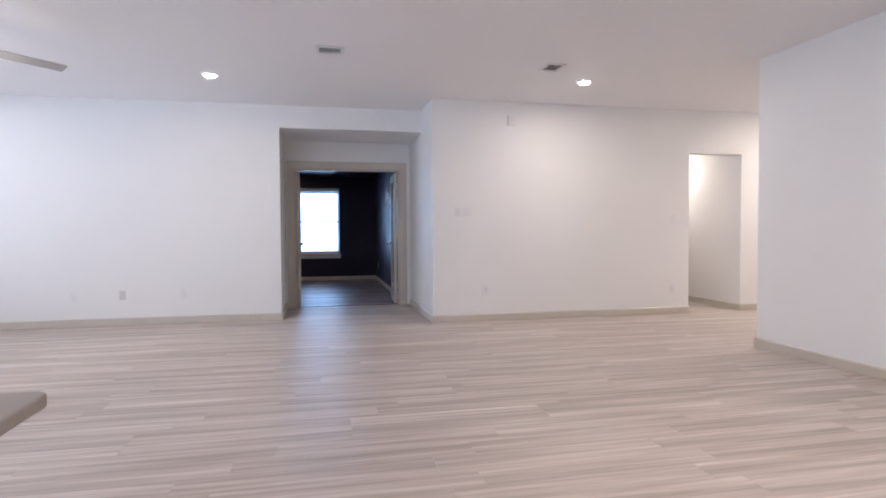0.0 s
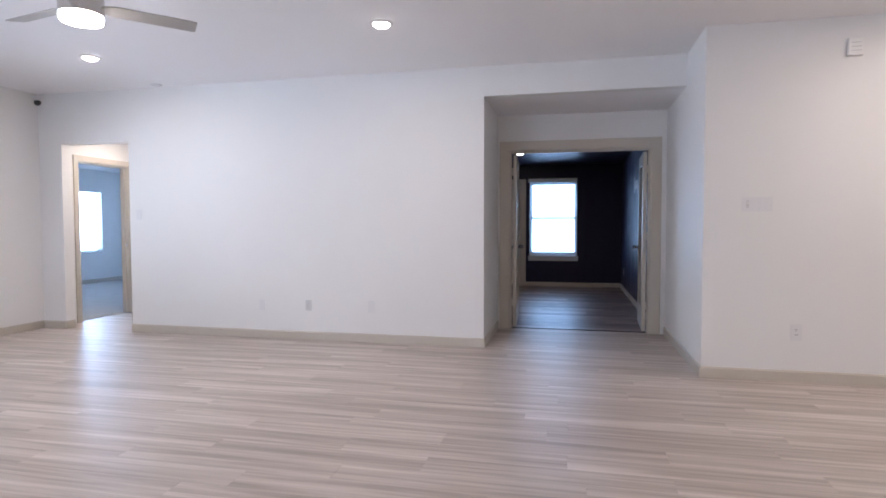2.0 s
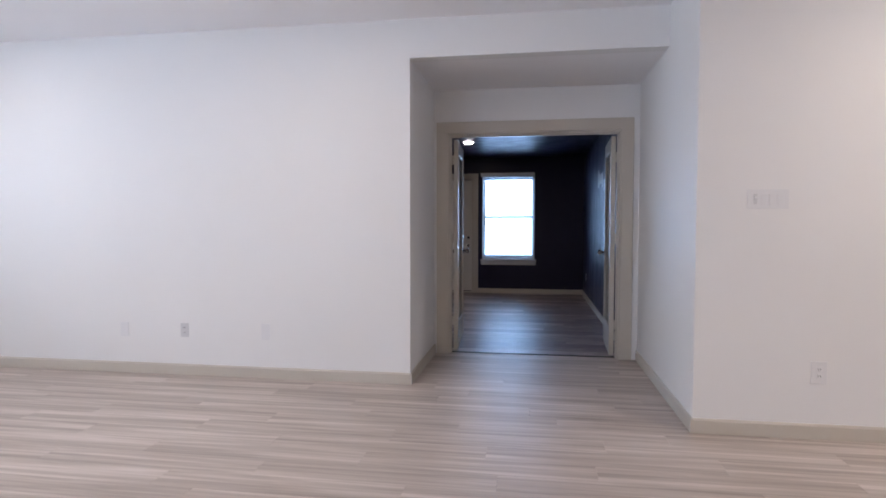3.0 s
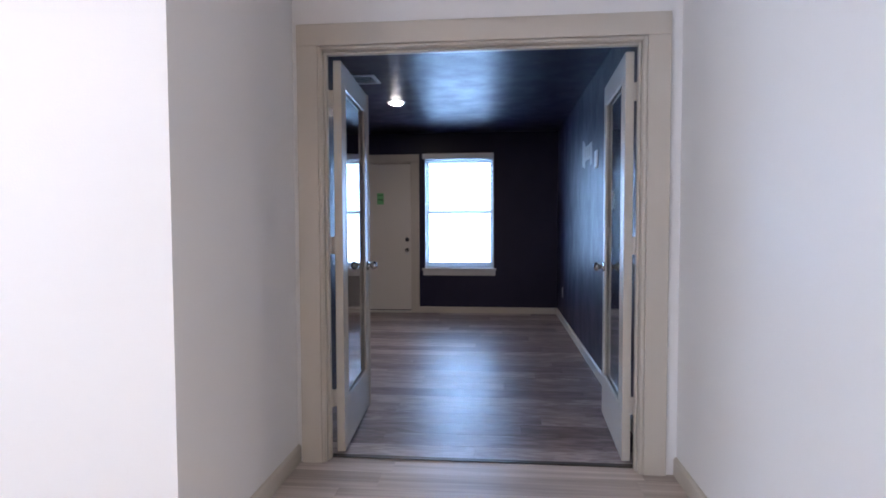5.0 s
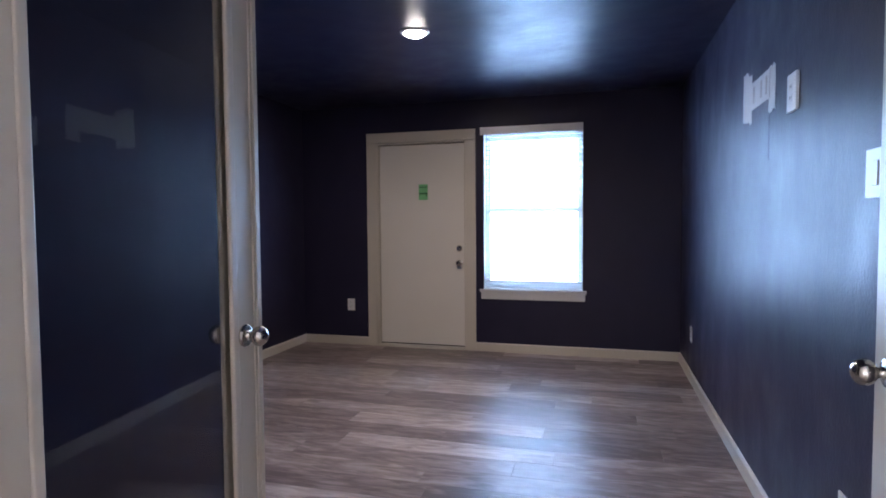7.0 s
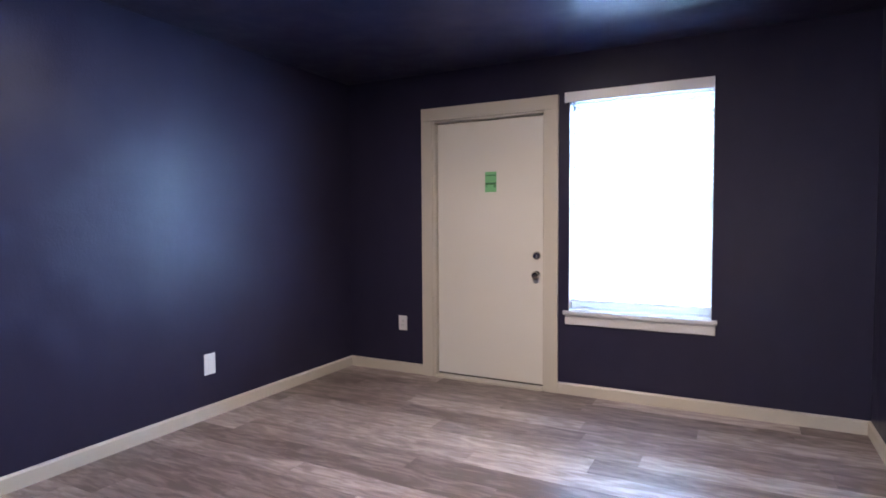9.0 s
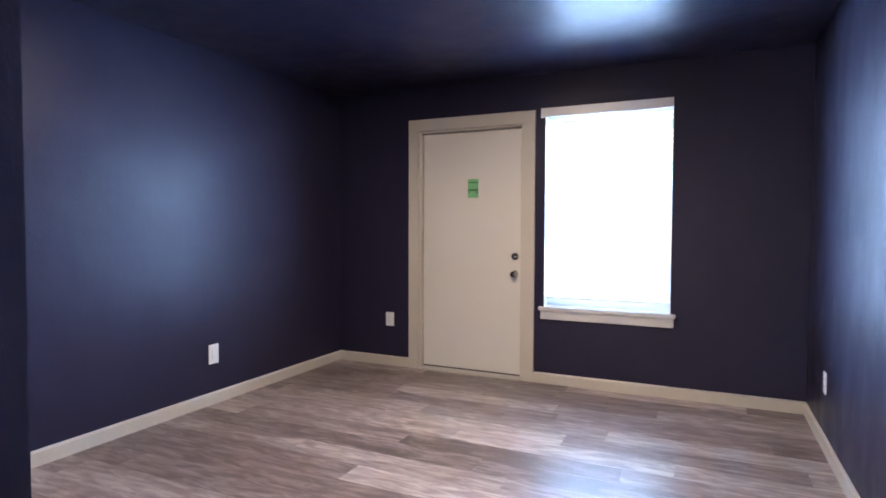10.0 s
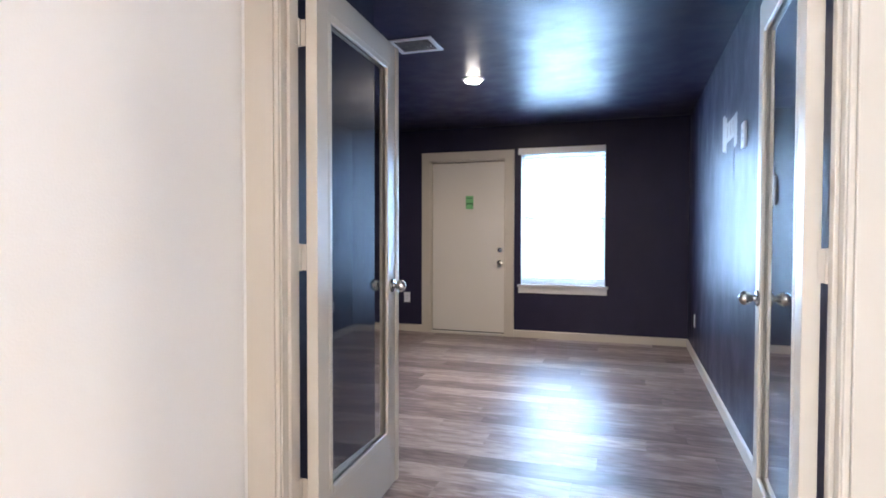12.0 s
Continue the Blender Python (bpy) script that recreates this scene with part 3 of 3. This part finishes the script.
# ---- windows ----
def window(name, m, w, z0, z1, label, sill_over=0.035, apron=True, rail=None):
    """A two-sash vinyl window; local x along the wall, -y into the room, wall face at y = 0."""
    win = thing(name, m, label, "window", kind="structure")
    f, ys = 0.024, 0.085
    for d in ((0, f, ys, ys + 0.06, z0, z1), (w - f, w, ys, ys + 0.06, z0, z1), (f, w - f, ys, ys + 0.06, z0, z0 + f), (f, w - f, ys, ys + 0.06, z1 - f, z1)):
        part("window_frame", boxes(d, bevel=0.003), M_VINYL, win)
    for d in ((0.0005, 0.006, 0.0, ys, z0, z1 - 0.0065), (w - 0.006, w - 0.0005, 0.0, ys, z0, z1 - 0.0065), (0.0005, w - 0.0005, 0.0, ys, z1 - 0.006, z1 - 0.0005)):
        part("reveal", boxes(d), M_VINYL, win, "white reveal board")
    zr = rail or (z0 + z1) / 2
    for za, zb, y in ((z0 + f, zr + 0.022, ys + 0.004), (zr - 0.022, z1 - f, ys + 0.030)):
        sash = part("sash", boxes((f, f + 0.026, y, y + 0.024, za, zb), (w - f - 0.026, w - f, y, y + 0.024, za, zb), (f + 0.026, w - f - 0.026, y, y + 0.024, za, za + 0.044), (f + 0.026, w - f - 0.026, y, y + 0.024, zb - 0.044, zb)), M_VINYL, win, "white vinyl sash")
        pn = part("pane", boxes((f + 0.025, w - f - 0.025, y + 0.009, y + 0.013, za + 0.042, zb - 0.042)), M_GLASS, sash)
        pn.visible_shadow = False
    part("window_sill", boxes((-sill_over, w + sill_over, -0.032, 0, z0 - 0.028, z0), (0.002, w - 0.002, 0, ys, z0 - 0.028, z0), bevel=0.002), M_SILL if apron else M_VINYL, win, "painted sill board")
    if apron:
        part("apron", boxes((-sill_over + 0.012, w + sill_over - 0.012, -0.016, -0.001, z0 - 0.098, z0 - 0.0285), bevel=0.003), M_SILL, win, "pale grey apron below the sill")
    return win


# made-up window around the south fill lamp, out of view
window("window_added", pose(FILL_OPENING[1], YS, 0, 0, 0, 180), FILL_OPENING[1] - FILL_OPENING[0], FILL_OPENING[2], FILL_OPENING[3], "added white vinyl window for the unseen south fill lamp")


def blind(m, w, z0, z1, y, label, pitch=0.044, tilt=-3):
    b = thing("window_blind", m, label, "blind", "window blinds")
    part("valance", boxes((-0.028, w + 0.0, y - 0.075, y - 0.066, z1 - 0.072, z1), (-0.028, -0.020, y - 0.066, y - 0.03, z1 - 0.072, z1), bevel=0.002), M_VINYL, b, "white blind valance")
    part("headrail", boxes((0.006, w - 0.006, y - 0.030, y + 0.024, z1 - 0.052, z1 - 0.016)), M_VINYL, b)
    sl = boxes((0.008, w - 0.008, -0.025, 0.025, -0.0014, 0.0014))
    me = mesh_from("slat", sl, M_SLAT)
    z = z1 - 0.085
    while z > z0 + 0.095:
        s = new("slat", me)
        s.parent = b
        s.matrix_basis = pose(0, y, z, tilt)
        z -= pitch
    part("bottom_rail", boxes((0.008, w - 0.008, y - 0.026, y + 0.026, z0 + 0.062, z0 + 0.082), bevel=0.003), M_VINYL, b)
    for x in (0.14, w / 2, w - 0.14):
        part("ladder_cord", boxes((x - 0.001, x + 0.001, y - 0.028, y - 0.026, z0 + 0.082, z1 - 0.05)), M_SLAT, b)
    return b


window("window_1", pose(W1[0], OY, 0), W1[1] - W1[0], W1[2], W1[3], "white vinyl office window with greige sill", rail=1.377)
blind(pose(W1[0], OY, 0), W1[1] - W1[0], W1[2], 2.166, 0.045, "raised-slat white blind over the office window")
window("window_2", pose(XW, W2[0], 0, 0, 0, 90), W2[1] - W2[0], W2[2], W2[3], "white vinyl living room window, its unseen end stretched for light", sill_over=0.15, apron=False)
blind(pose(XW, W2[0], 0, 0, 0, 90), W2[1] - W2[0] - 0.10, W2[2], W2[3] - 0.005, 0.045, "open white slatted blind over the wide window", tilt=-17)
window("window_3", pose(BX, W3[0], 0, 0, 0, 90), W3[1] - W3[0], W3[2], W3[3], "white vinyl bedroom window with sill", apron=False, rail=1.36)
blind(pose(BX, W3[0], 0, 0, 0, 90), W3[1] - W3[0], W3[2], W3[3] - 0.005, 0.045, "open white slatted blind over the bedroom window")


# ---- ceiling fixtures ----
def can_light(x, y, z):
    c = thing("recessed_light", pose(x, y, z), "round white recessed ceiling light, lit; four of ten are added fill", "ceiling light", "recessed lights")
    part("trim_ring", lathe([(0.066, -0.006), (0.070, -0.012), (0.088, -0.006), (0.092, 0.0), (0.066, 0.0)], 40), M_PLATE, c, smooth=True)
    part("lens", lathe([(0, -0.032), (0.028, -0.030), (0.047, -0.025), (0.060, -0.015), (0.0655, -0.006), (0.0655, -0.001)], 36), M_LENS, c, "glowing frosted lens", smooth=True)


# fixtures for all cans, the four added out of view included
for cx, cy, cz, watts in CANS_AND_FILL:
    can_light(cx, cy, cz)


def vent(x, y, z, w, d, turn, label, slats=9):
    v = thing("ceiling_vent", pose(x, y, z, 0, 0, turn), label, "vent", "ceiling vents")
    f = 0.03
    # dark sheet stands for the shaded duct behind the slats
    part("duct_shade", boxes((-w / 2 + f, w / 2 - f, -d / 2 + f, d / 2 - f, -0.004, -0.001)), M_SLOT, v)
    for dd in ((-w / 2, w / 2, -d / 2, -d / 2 + f, -0.012, 0), (-w / 2, w / 2, d / 2 - f, d / 2, -0.012, 0), (-w / 2, -w / 2 + f, -d / 2 + f, d / 2 - f, -0.012, 0), (w / 2 - f, w / 2, -d / 2 + f, d / 2 - f, -0.012, 0)):
        part("frame", boxes(dd, bevel=0.003), M_PLATE, v)
    me = mesh_from("slat", boxes((-w / 2 + f, w / 2 - f, -0.0045, 0.0045, -0.0008, 0.0008)), M_PLATE)
    for i in range(slats):
        s = new("slat", me)
        s.parent = v
        s.matrix_basis = pose(0, -d / 2 + f + (i + 0.5) * (d - 2 * f) / slats, -0.009, 24)
    part("damper_lever", boxes((w / 2 - f - 0.02, w / 2 - f - 0.012, -0.01, 0.01, -0.022, -0.012)), M_PLATE, v)


vent(0.61, -2.457, H, 0.25, 0.20, 0, "white steel ceiling air vent")
vent(2.806, -2.33, H, 0.25, 0.20, -90, "white steel ceiling air vent")
vent(-0.135, 3.07, HD, 0.30, 0.27, 0, "white steel vent on the navy ceiling", 10)

fan = thing("ceiling_fan", pose(FAN[0], FAN[1], H), "brushed nickel ceiling fan with three silver blades, lamp lit", "ceiling fan")
part("canopy", lathe([(0, 0), (0.068, 0), (0.070, -0.012), (0.064, -0.036), (0.044, -0.056), (0.018, -0.062), (0, -0.062)], 36), M_NICKEL, fan, smooth=True)
part("downrod", lathe([(0, -0.06), (0.0125, -0.06), (0.0125, -0.14), (0, -0.14)], 20, pose(0, 0, 0.03)), M_NICKEL, fan, smooth=True)
part("yoke_cover", lathe([(0, -0.118), (0.018, -0.118), (0.026, -0.138), (0.034, -0.165), (0.040, -0.192), (0, -0.192)], 28, pose(0, 0, 0.03)), M_NICKEL, fan, smooth=True)
part("motor_housing", lathe([(0, -0.188), (0.06, -0.190), (0.105, -0.198), (0.121, -0.207), (0.124, -0.216), (0.124, -0.314), (0.119, -0.318), (0, -0.318)], 48, pose(0, 0, 0.03)), M_NICKEL, fan, smooth=True)
part("lamp_diffuser", lathe([(0.1185, -0.316), (0.120, -0.342), (0.114, -0.357), (0.088, -0.365), (0, -0.368)], 48, pose(0, 0, 0.03)), M_LENS, fan, "glowing frosted lamp diffuser", smooth=True)
for ang in (49, 169, 289):
    bm = bmesh.new()
    outline = [(0.10, -0.030), (0.18, -0.058), (0.62, -0.066), (0.655, -0.058), (0.664, 0.050), (0.655, 0.058), (0.18, 0.062), (0.10, 0.034)]
    lo = [bm.verts.new((x, y, -0.003)) for x, y in outline]
    hi = [bm.verts.new((x, y, 0.003)) for x, y in outline]
    bm.faces.new(lo[::-1])
    bm.faces.new(hi)
    for i in range(len(outline)):
        j = (i + 1) % len(outline)
        bm.faces.new((lo[i], lo[j], hi[j], hi[i]))
    bm.transform(pose(0, 0, -0.228, 0, 0, ang) @ pose(0, 0, 0, -13, 0, 0))
    part("blade", bm, M_BLADE, fan)

smoke = thing("smoke_detector", pose(-3.66, -0.10, H), "small flat white ceiling detector", "detector")
part("base", lathe([(0, 0), (0.06, 0), (0.06, -0.008), (0.045, -0.014), (0, -0.016)], 32), M_PLATE_GREY, smoke, smooth=True)
dome = thing("security_camera", pose(XW + 0.062, -0.062, 2.690), "small turret security camera, black ball on white base", "camera")
part("base", lathe([(0, 0.06), (0.052, 0.06), (0.052, 0.035), (0.040, 0.024), (0, 0.022)], 28), M_PLATE, dome, smooth=True)
part("bracket", boxes((-0.02, 0.02, -0.02, 0.058, 0.0, 0.05), bevel=0.004), M_PLATE, dome)
eye_m = pose(0, 0, 0) @ (Vector((0.55, -0.75, -0.25)).to_track_quat("Z", "Y").to_matrix().to_4x4())
ball = lathe([(0, -0.036)] + [(0.036 * math.cos(a), 0.036 * math.sin(a)) for a in [radians(v) for v in range(-80, 51, 10)]] + [(0, 0.029)], 28, eye_m)
part("ball", ball, M_BLACK, dome, smooth=True)
part("lens", lathe([(0, 0.0255), (0.026, 0.0255), (0.025, 0.031), (0, 0.033)], 24, eye_m), M_BLACK, dome, "black camera lens", smooth=True)


# ---- wall plates; local x along the wall, -y out of it, z up ----
def plate(m, w, h, label, devices, material=None, name="wall_outlet", category="outlet", proud=0.006):
    """A cover plate with its devices; proud: how far its face stands off the wall."""
    pl = thing(name, m @ pose(0, 0.006 - proud, 0), label, category, "wall plates")
    part("cover_plate", boxes((-w / 2, w / 2, -0.006, proud - 0.006, -h / 2, h / 2), bevel=0.0018), material or M_PLATE, pl)
    for x, kind in devices:
        if kind == "duplex":
            for dz in (-0.020, 0.020):
                rec = part("receptacle", boxes((x - 0.015, x + 0.015, -0.0085, -0.006, dz - 0.014, dz + 0.014), bevel=0.0008, segments=1), material or M_PLATE, pl)
                for sx in (-0.006, 0.006):
                    part("slot", boxes((x + sx - 0.0013, x + sx + 0.0013, -0.0092, -0.0085, dz - 0.005, dz + 0.006)), M_SLOT, rec)
        elif kind == "rocker":
            part("rocker", boxes((x - 0.0165, x + 0.0165, -0.0095, -0.006, -0.033, 0.033), bevel=0.002, segments=1), M_PLATE, pl)
        elif kind == "hole":
            part("device_gap", boxes((x - 0.006, x + 0.006, -0.0068, -0.006, -0.032, 0.032)), M_SLOT, pl)
        elif kind == "toggle":
            part("toggle", boxes((x - 0.005, x + 0.005, -0.018, -0.006, -0.004, 0.014), bevel=0.0015, segments=1), M_PLATE, pl)
        elif kind == "dimmer":
            part("slider_track", boxes((x - 0.010, x + 0.010, -0.0072, -0.006, -0.030, 0.030)), M_PLATE_GREY, pl)
            part("slider", boxes((x - 0.007, x + 0.007, -0.013, -0.0072, 0.004, 0.018), bevel=0.001, segments=1), M_PLATE, pl)
    return pl


plate(pose(-1.905, 0, 0.373), 0.072, 0.115, "grey duplex outlet on the white wall", [(0, "duplex")], M_PLATE_GREY)
plate(pose(-1.192, 0, 0.379), 0.074, 0.130, "blank white wall plate", [], name="blank_plate", category="wall plate")
plate(pose(-2.455, 0, 0.365), 0.072, 0.118, "blank white wall plate", [], name="blank_plate", category="wall plate")
plate(pose(-4.005, 0, 1.362), 0.074, 0.118, "white rocker light switch beside the alcove", [(0, "rocker")], name="light_switch", category="switch")
plate(pose(2.274, BY, 1.393), 0.224, 0.112, "white four-gang switch plate with dimmer", [(-0.069, "dimmer"), (-0.023, "rocker"), (0.023, "rocker"), (0.069, "rocker")], name="light_switch", category="switch")
plate(pose(2.570, BY, 0.391), 0.085, 0.130, "white duplex outlet on the white wall", [(0, "duplex")])
plate(pose(5.245, BY, 1.300), 0.074, 0.118, "white light switch near the hall", [(0, "rocker")], name="light_switch", category="switch")
plate(pose(5.25, BY, 0.345), 0.074, 0.118, "white duplex outlet near the hall", [(0, "duplex")])
plate(pose(XW, -0.98, 0.36, 0, 0, 90), 0.074, 0.118, "white duplex outlet below the wide window", [(0, "duplex")])
plate(pose(-1.372, OY, 0.415), 0.080, 0.122, "white duplex outlet on the navy wall", [(0, "duplex")])
plate(pose(OX0, 4.51, 0.35, 0, 0, 90), 0.085, 0.135, "white blank plate on the navy wall", [(0, "rocker")], name="blank_plate", category="wall plate")
EAST = -90
plate(pose(OX1, 5.39, 0.37, 0, 0, EAST), 0.075, 0.120, "white duplex outlet on the navy wall", [(0, "duplex")])
plate(pose(OX1, 2.47, 0.395, 0, 0, EAST), 0.075, 0.120, "white duplex outlet on the navy wall", [(0, "duplex")])
plate(pose(OX1, 3.005, 1.735, 0, 0, EAST), 0.105, 0.140, "white duplex outlet high on the navy wall", [(0, "duplex")], proud=0.012)
plate(pose(OX1, 2.305, 1.380, 0, 0, EAST), 0.120, 0.128, "white rocker switch by the glass doors", [(0, "rocker")], name="light_switch", category="switch", proud=0.012)
sens = thing("door_chime", pose(2.92, BY, 2.562), "white slotted wall box near the ceiling", "chime")
part("case", boxes((-0.052, 0.052, -0.036, 0, -0.065, 0.065), bevel=0.006), M_WALL, sens)
for i in range(3):
    part("slot", boxes((-0.036, 0.036, -0.0368, -0.036, -0.035 + i * 0.030, -0.027 + i * 0.030)), M_PLATE_GREY, sens)

# unpainted patch around a three-gang plate on the navy wall
patch = thing("bare_wall_patch", pose(OX1, 3.515, 1.858, 0, 0, EAST), "unpainted ragged plaster around an uncovered switch box", "wall patch")


def ragged(x0, x1, z0, z1, seed, lean=0.0):
    """A torn-edged flat strip between two heights; lean: how much its far end sits higher."""
    rnd = random.Random(seed)
    bm = bmesh.new()
    n, m = 16, 6
    z_at = lambda x, z: z - lean * (x - x0) / (x1 - x0)
    drift = [0.0]
    for i in range(2 * n + 2):
        drift.append(0.6 * drift[-1] + rnd.uniform(-0.0035, 0.0035))
    left = [(x0 + drift[i], z_at(x0, z0 + (z1 - z0) * i / n)) for i in range(n + 1)]
    top = [(x0 + (x1 - x0) * i / m, z_at(x0 + (x1 - x0) * i / m, z1) + rnd.uniform(-0.010, 0.014)) for i in range(1, m)]
    right = [(x1 + drift[n + i], z_at(x1, z1 - (z1 - z0) * i / n)) for i in range(n + 1)]
    bottom = [(x1 + (x0 - x1) * i / m, z_at(x1 + (x0 - x1) * i / m, z0) + rnd.uniform(-0.014, 0.008)) for i in range(1, m)]
    ring = left + top + right + bottom
    a = [bm.verts.new((x, -0.0012, z)) for x, z in ring]
    b = [bm.verts.new((x, 0.0, z)) for x, z in ring]
    bm.faces.new(a)
    for i in range(len(ring)):
        j = (i + 1) % len(ring)
        bm.faces.new((a[i], a[j], b[j], b[i]))
    bmesh.ops.recalc_face_normals(bm, faces=bm.faces[:])
    return bm


part("bare_plaster", ragged(-0.285, -0.120, -0.105, 0.125, 3, 0.03), M_BARE, patch)
part("bare_plaster", ragged(0.165, 0.265, -0.130, 0.055, 5, 0.01), M_BARE, patch)
part("cover_plate", boxes((-0.135, 0.185, -0.003, -0.0014, -0.078, 0.050), bevel=0.0007), M_BARE, patch, "paint-smeared pale switch yoke plate")
for x, w in ((-0.075, 0.020), (0.052, 0.028), (0.135, 0.022)):
    part("device_gap", boxes((x - w / 2, x + w / 2, -0.0040, -0.003, -0.050, 0.026)), M_COUNTER, patch)

drip = boxes((0.176, 0.180, -0.0014, 0.0, -0.34, -0.15), bevel=0.0006)
part("paint_drip", drip, M_NAVY, patch, "dark run of dried paint")

# ---- kitchen peninsula ----
pen = thing("peninsula_cabinet", pose(-0.50, -8.1, 0), "white base cabinet under the counter", "cabinet")
part("body", boxes((-0.30, 0.30, -1.05, 1.05, 0.10, 0.8835), bevel=0.002), M_CABINET, pen)
part("toe_kick", boxes((-0.24, 0.24, -1.05, 1.0, 0.001, 0.099)), M_SLOT, pen)
bm = boxes((-0.92, 0.074, -9.25, -6.742, 0.884, 0.907))
bmesh.ops.bevel(bm, geom=[e for e in bm.edges if abs(e.verts[0].co.z - e.verts[1].co.z) > 0.015], offset=0.024, segments=6, affect="EDGES", profile=0.5)
bmesh.ops.bevel(bm, geom=[e for e in bm.edges if abs(e.verts[0].co.z - e.verts[1].co.z) < 0.001], offset=0.004, segments=2, affect="EDGES", profile=0.5)
top = new("countertop", mesh_from("countertop", bm, M_COUNTER))
tagged(top, "taupe stone countertop with rounded corner", "countertop")

# ---- floor planks ----
EDGE = 1.19   # where the office floor begins


def spans(y):
    """The stretches of x that have plank floor at y."""
    hall, alcove = (HX0 - 0.05, HX1 + 0.05), (BDX - 0.06, -3.95)
    if y < -2.99:
        return [(XW - 0.05, XE + 0.05)]
    if y < BY + 0.05:
        return [(XW - 0.05, 9.05)]
    out = [hall] if y < 4.05 else []
    if y < 0.05:
        return out + [(XW - 0.05, CX1 + 0.05)]
    if y < 1.45:
        out.append(alcove)
    return out + [(-0.05, CX1 + 0.05) if y < EDGE else (OX0 - 0.05, OX1 + 0.05)]


slab = bmesh.new()
levels = (YS - 0.05, -2.99, BY + 0.05, 0.05, EDGE, 1.45, 4.05, OY + 0.10)
for ya, yb in zip(levels, levels[1:]):
    for xa, xb in spans((ya + yb) / 2):
        box(slab, xa, xb, ya, yb, -0.05, -0.0035)
floor = structure("floor", slab, M_JOINT, "greige vinyl plank floor laid crosswise", "floor")
PL, PW, GAP = 1.22, 0.180, 0.0007


def plank_bm(bm, xa, xb, y):
    x0, x1, y0, y1, c = xa + GAP / 2, xb - GAP / 2, y + GAP / 2, y + PW - GAP / 2, 0.0006
    lo = [bm.verts.new(v) for v in ((x0, y0, -0.004), (x1, y0, -0.004), (x1, y1, -0.004), (x0, y1, -0.004))]
    mi = [bm.verts.new(v) for v in ((x0, y0, -c), (x1, y0, -c), (x1, y1, -c), (x0, y1, -c))]
    hi = [bm.verts.new(v) for v in ((x0 + c, y0 + c, 0), (x1 - c, y0 + c, 0), (x1 - c, y1 - c, 0), (x0 + c, y1 - c, 0))]
    bm.faces.new(hi)
    for p, q in ((lo, mi), (mi, hi)):
        for i in range(4):
            j = (i + 1) % 4
            bm.faces.new((p[i], p[j], q[j], q[i]))


plank_meshes = {}


def plank_mesh(length, material):
    key = (round(length, 2), material.name)
    if key not in plank_meshes:
        bm = bmesh.new()
        plank_bm(bm, 0, key[0], 0)
        plank_meshes[key] = mesh_from("plank", bm, material)
    return plank_meshes[key]


far = bmesh.new()
rnd = random.Random(11)
y = EDGE - PW * 68
single = 0
while y < OY + 0.02:
    x = XW - 0.1 - rnd.uniform(0.05, PL - 0.05)
    my = y + PW / 2
    while x < 9.05:
        for xa, xb in spans(my):
            a, b = round(max(x, xa), 2), round(min(x + PL, xb), 2)
            if b - a < 0.03:
                continue
            mx = (a + b) / 2
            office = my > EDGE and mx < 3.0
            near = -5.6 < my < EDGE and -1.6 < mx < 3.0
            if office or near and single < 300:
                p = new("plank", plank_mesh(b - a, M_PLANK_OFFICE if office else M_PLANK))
                p.parent = floor
                p.location = (a, y, 0)
                single += 1
            else:
                plank_bm(far, a, b, y)
        x += PL
    y += PW
rest = part("planks", far, M_PLANK, floor)
rest["kind"] = "stuff"
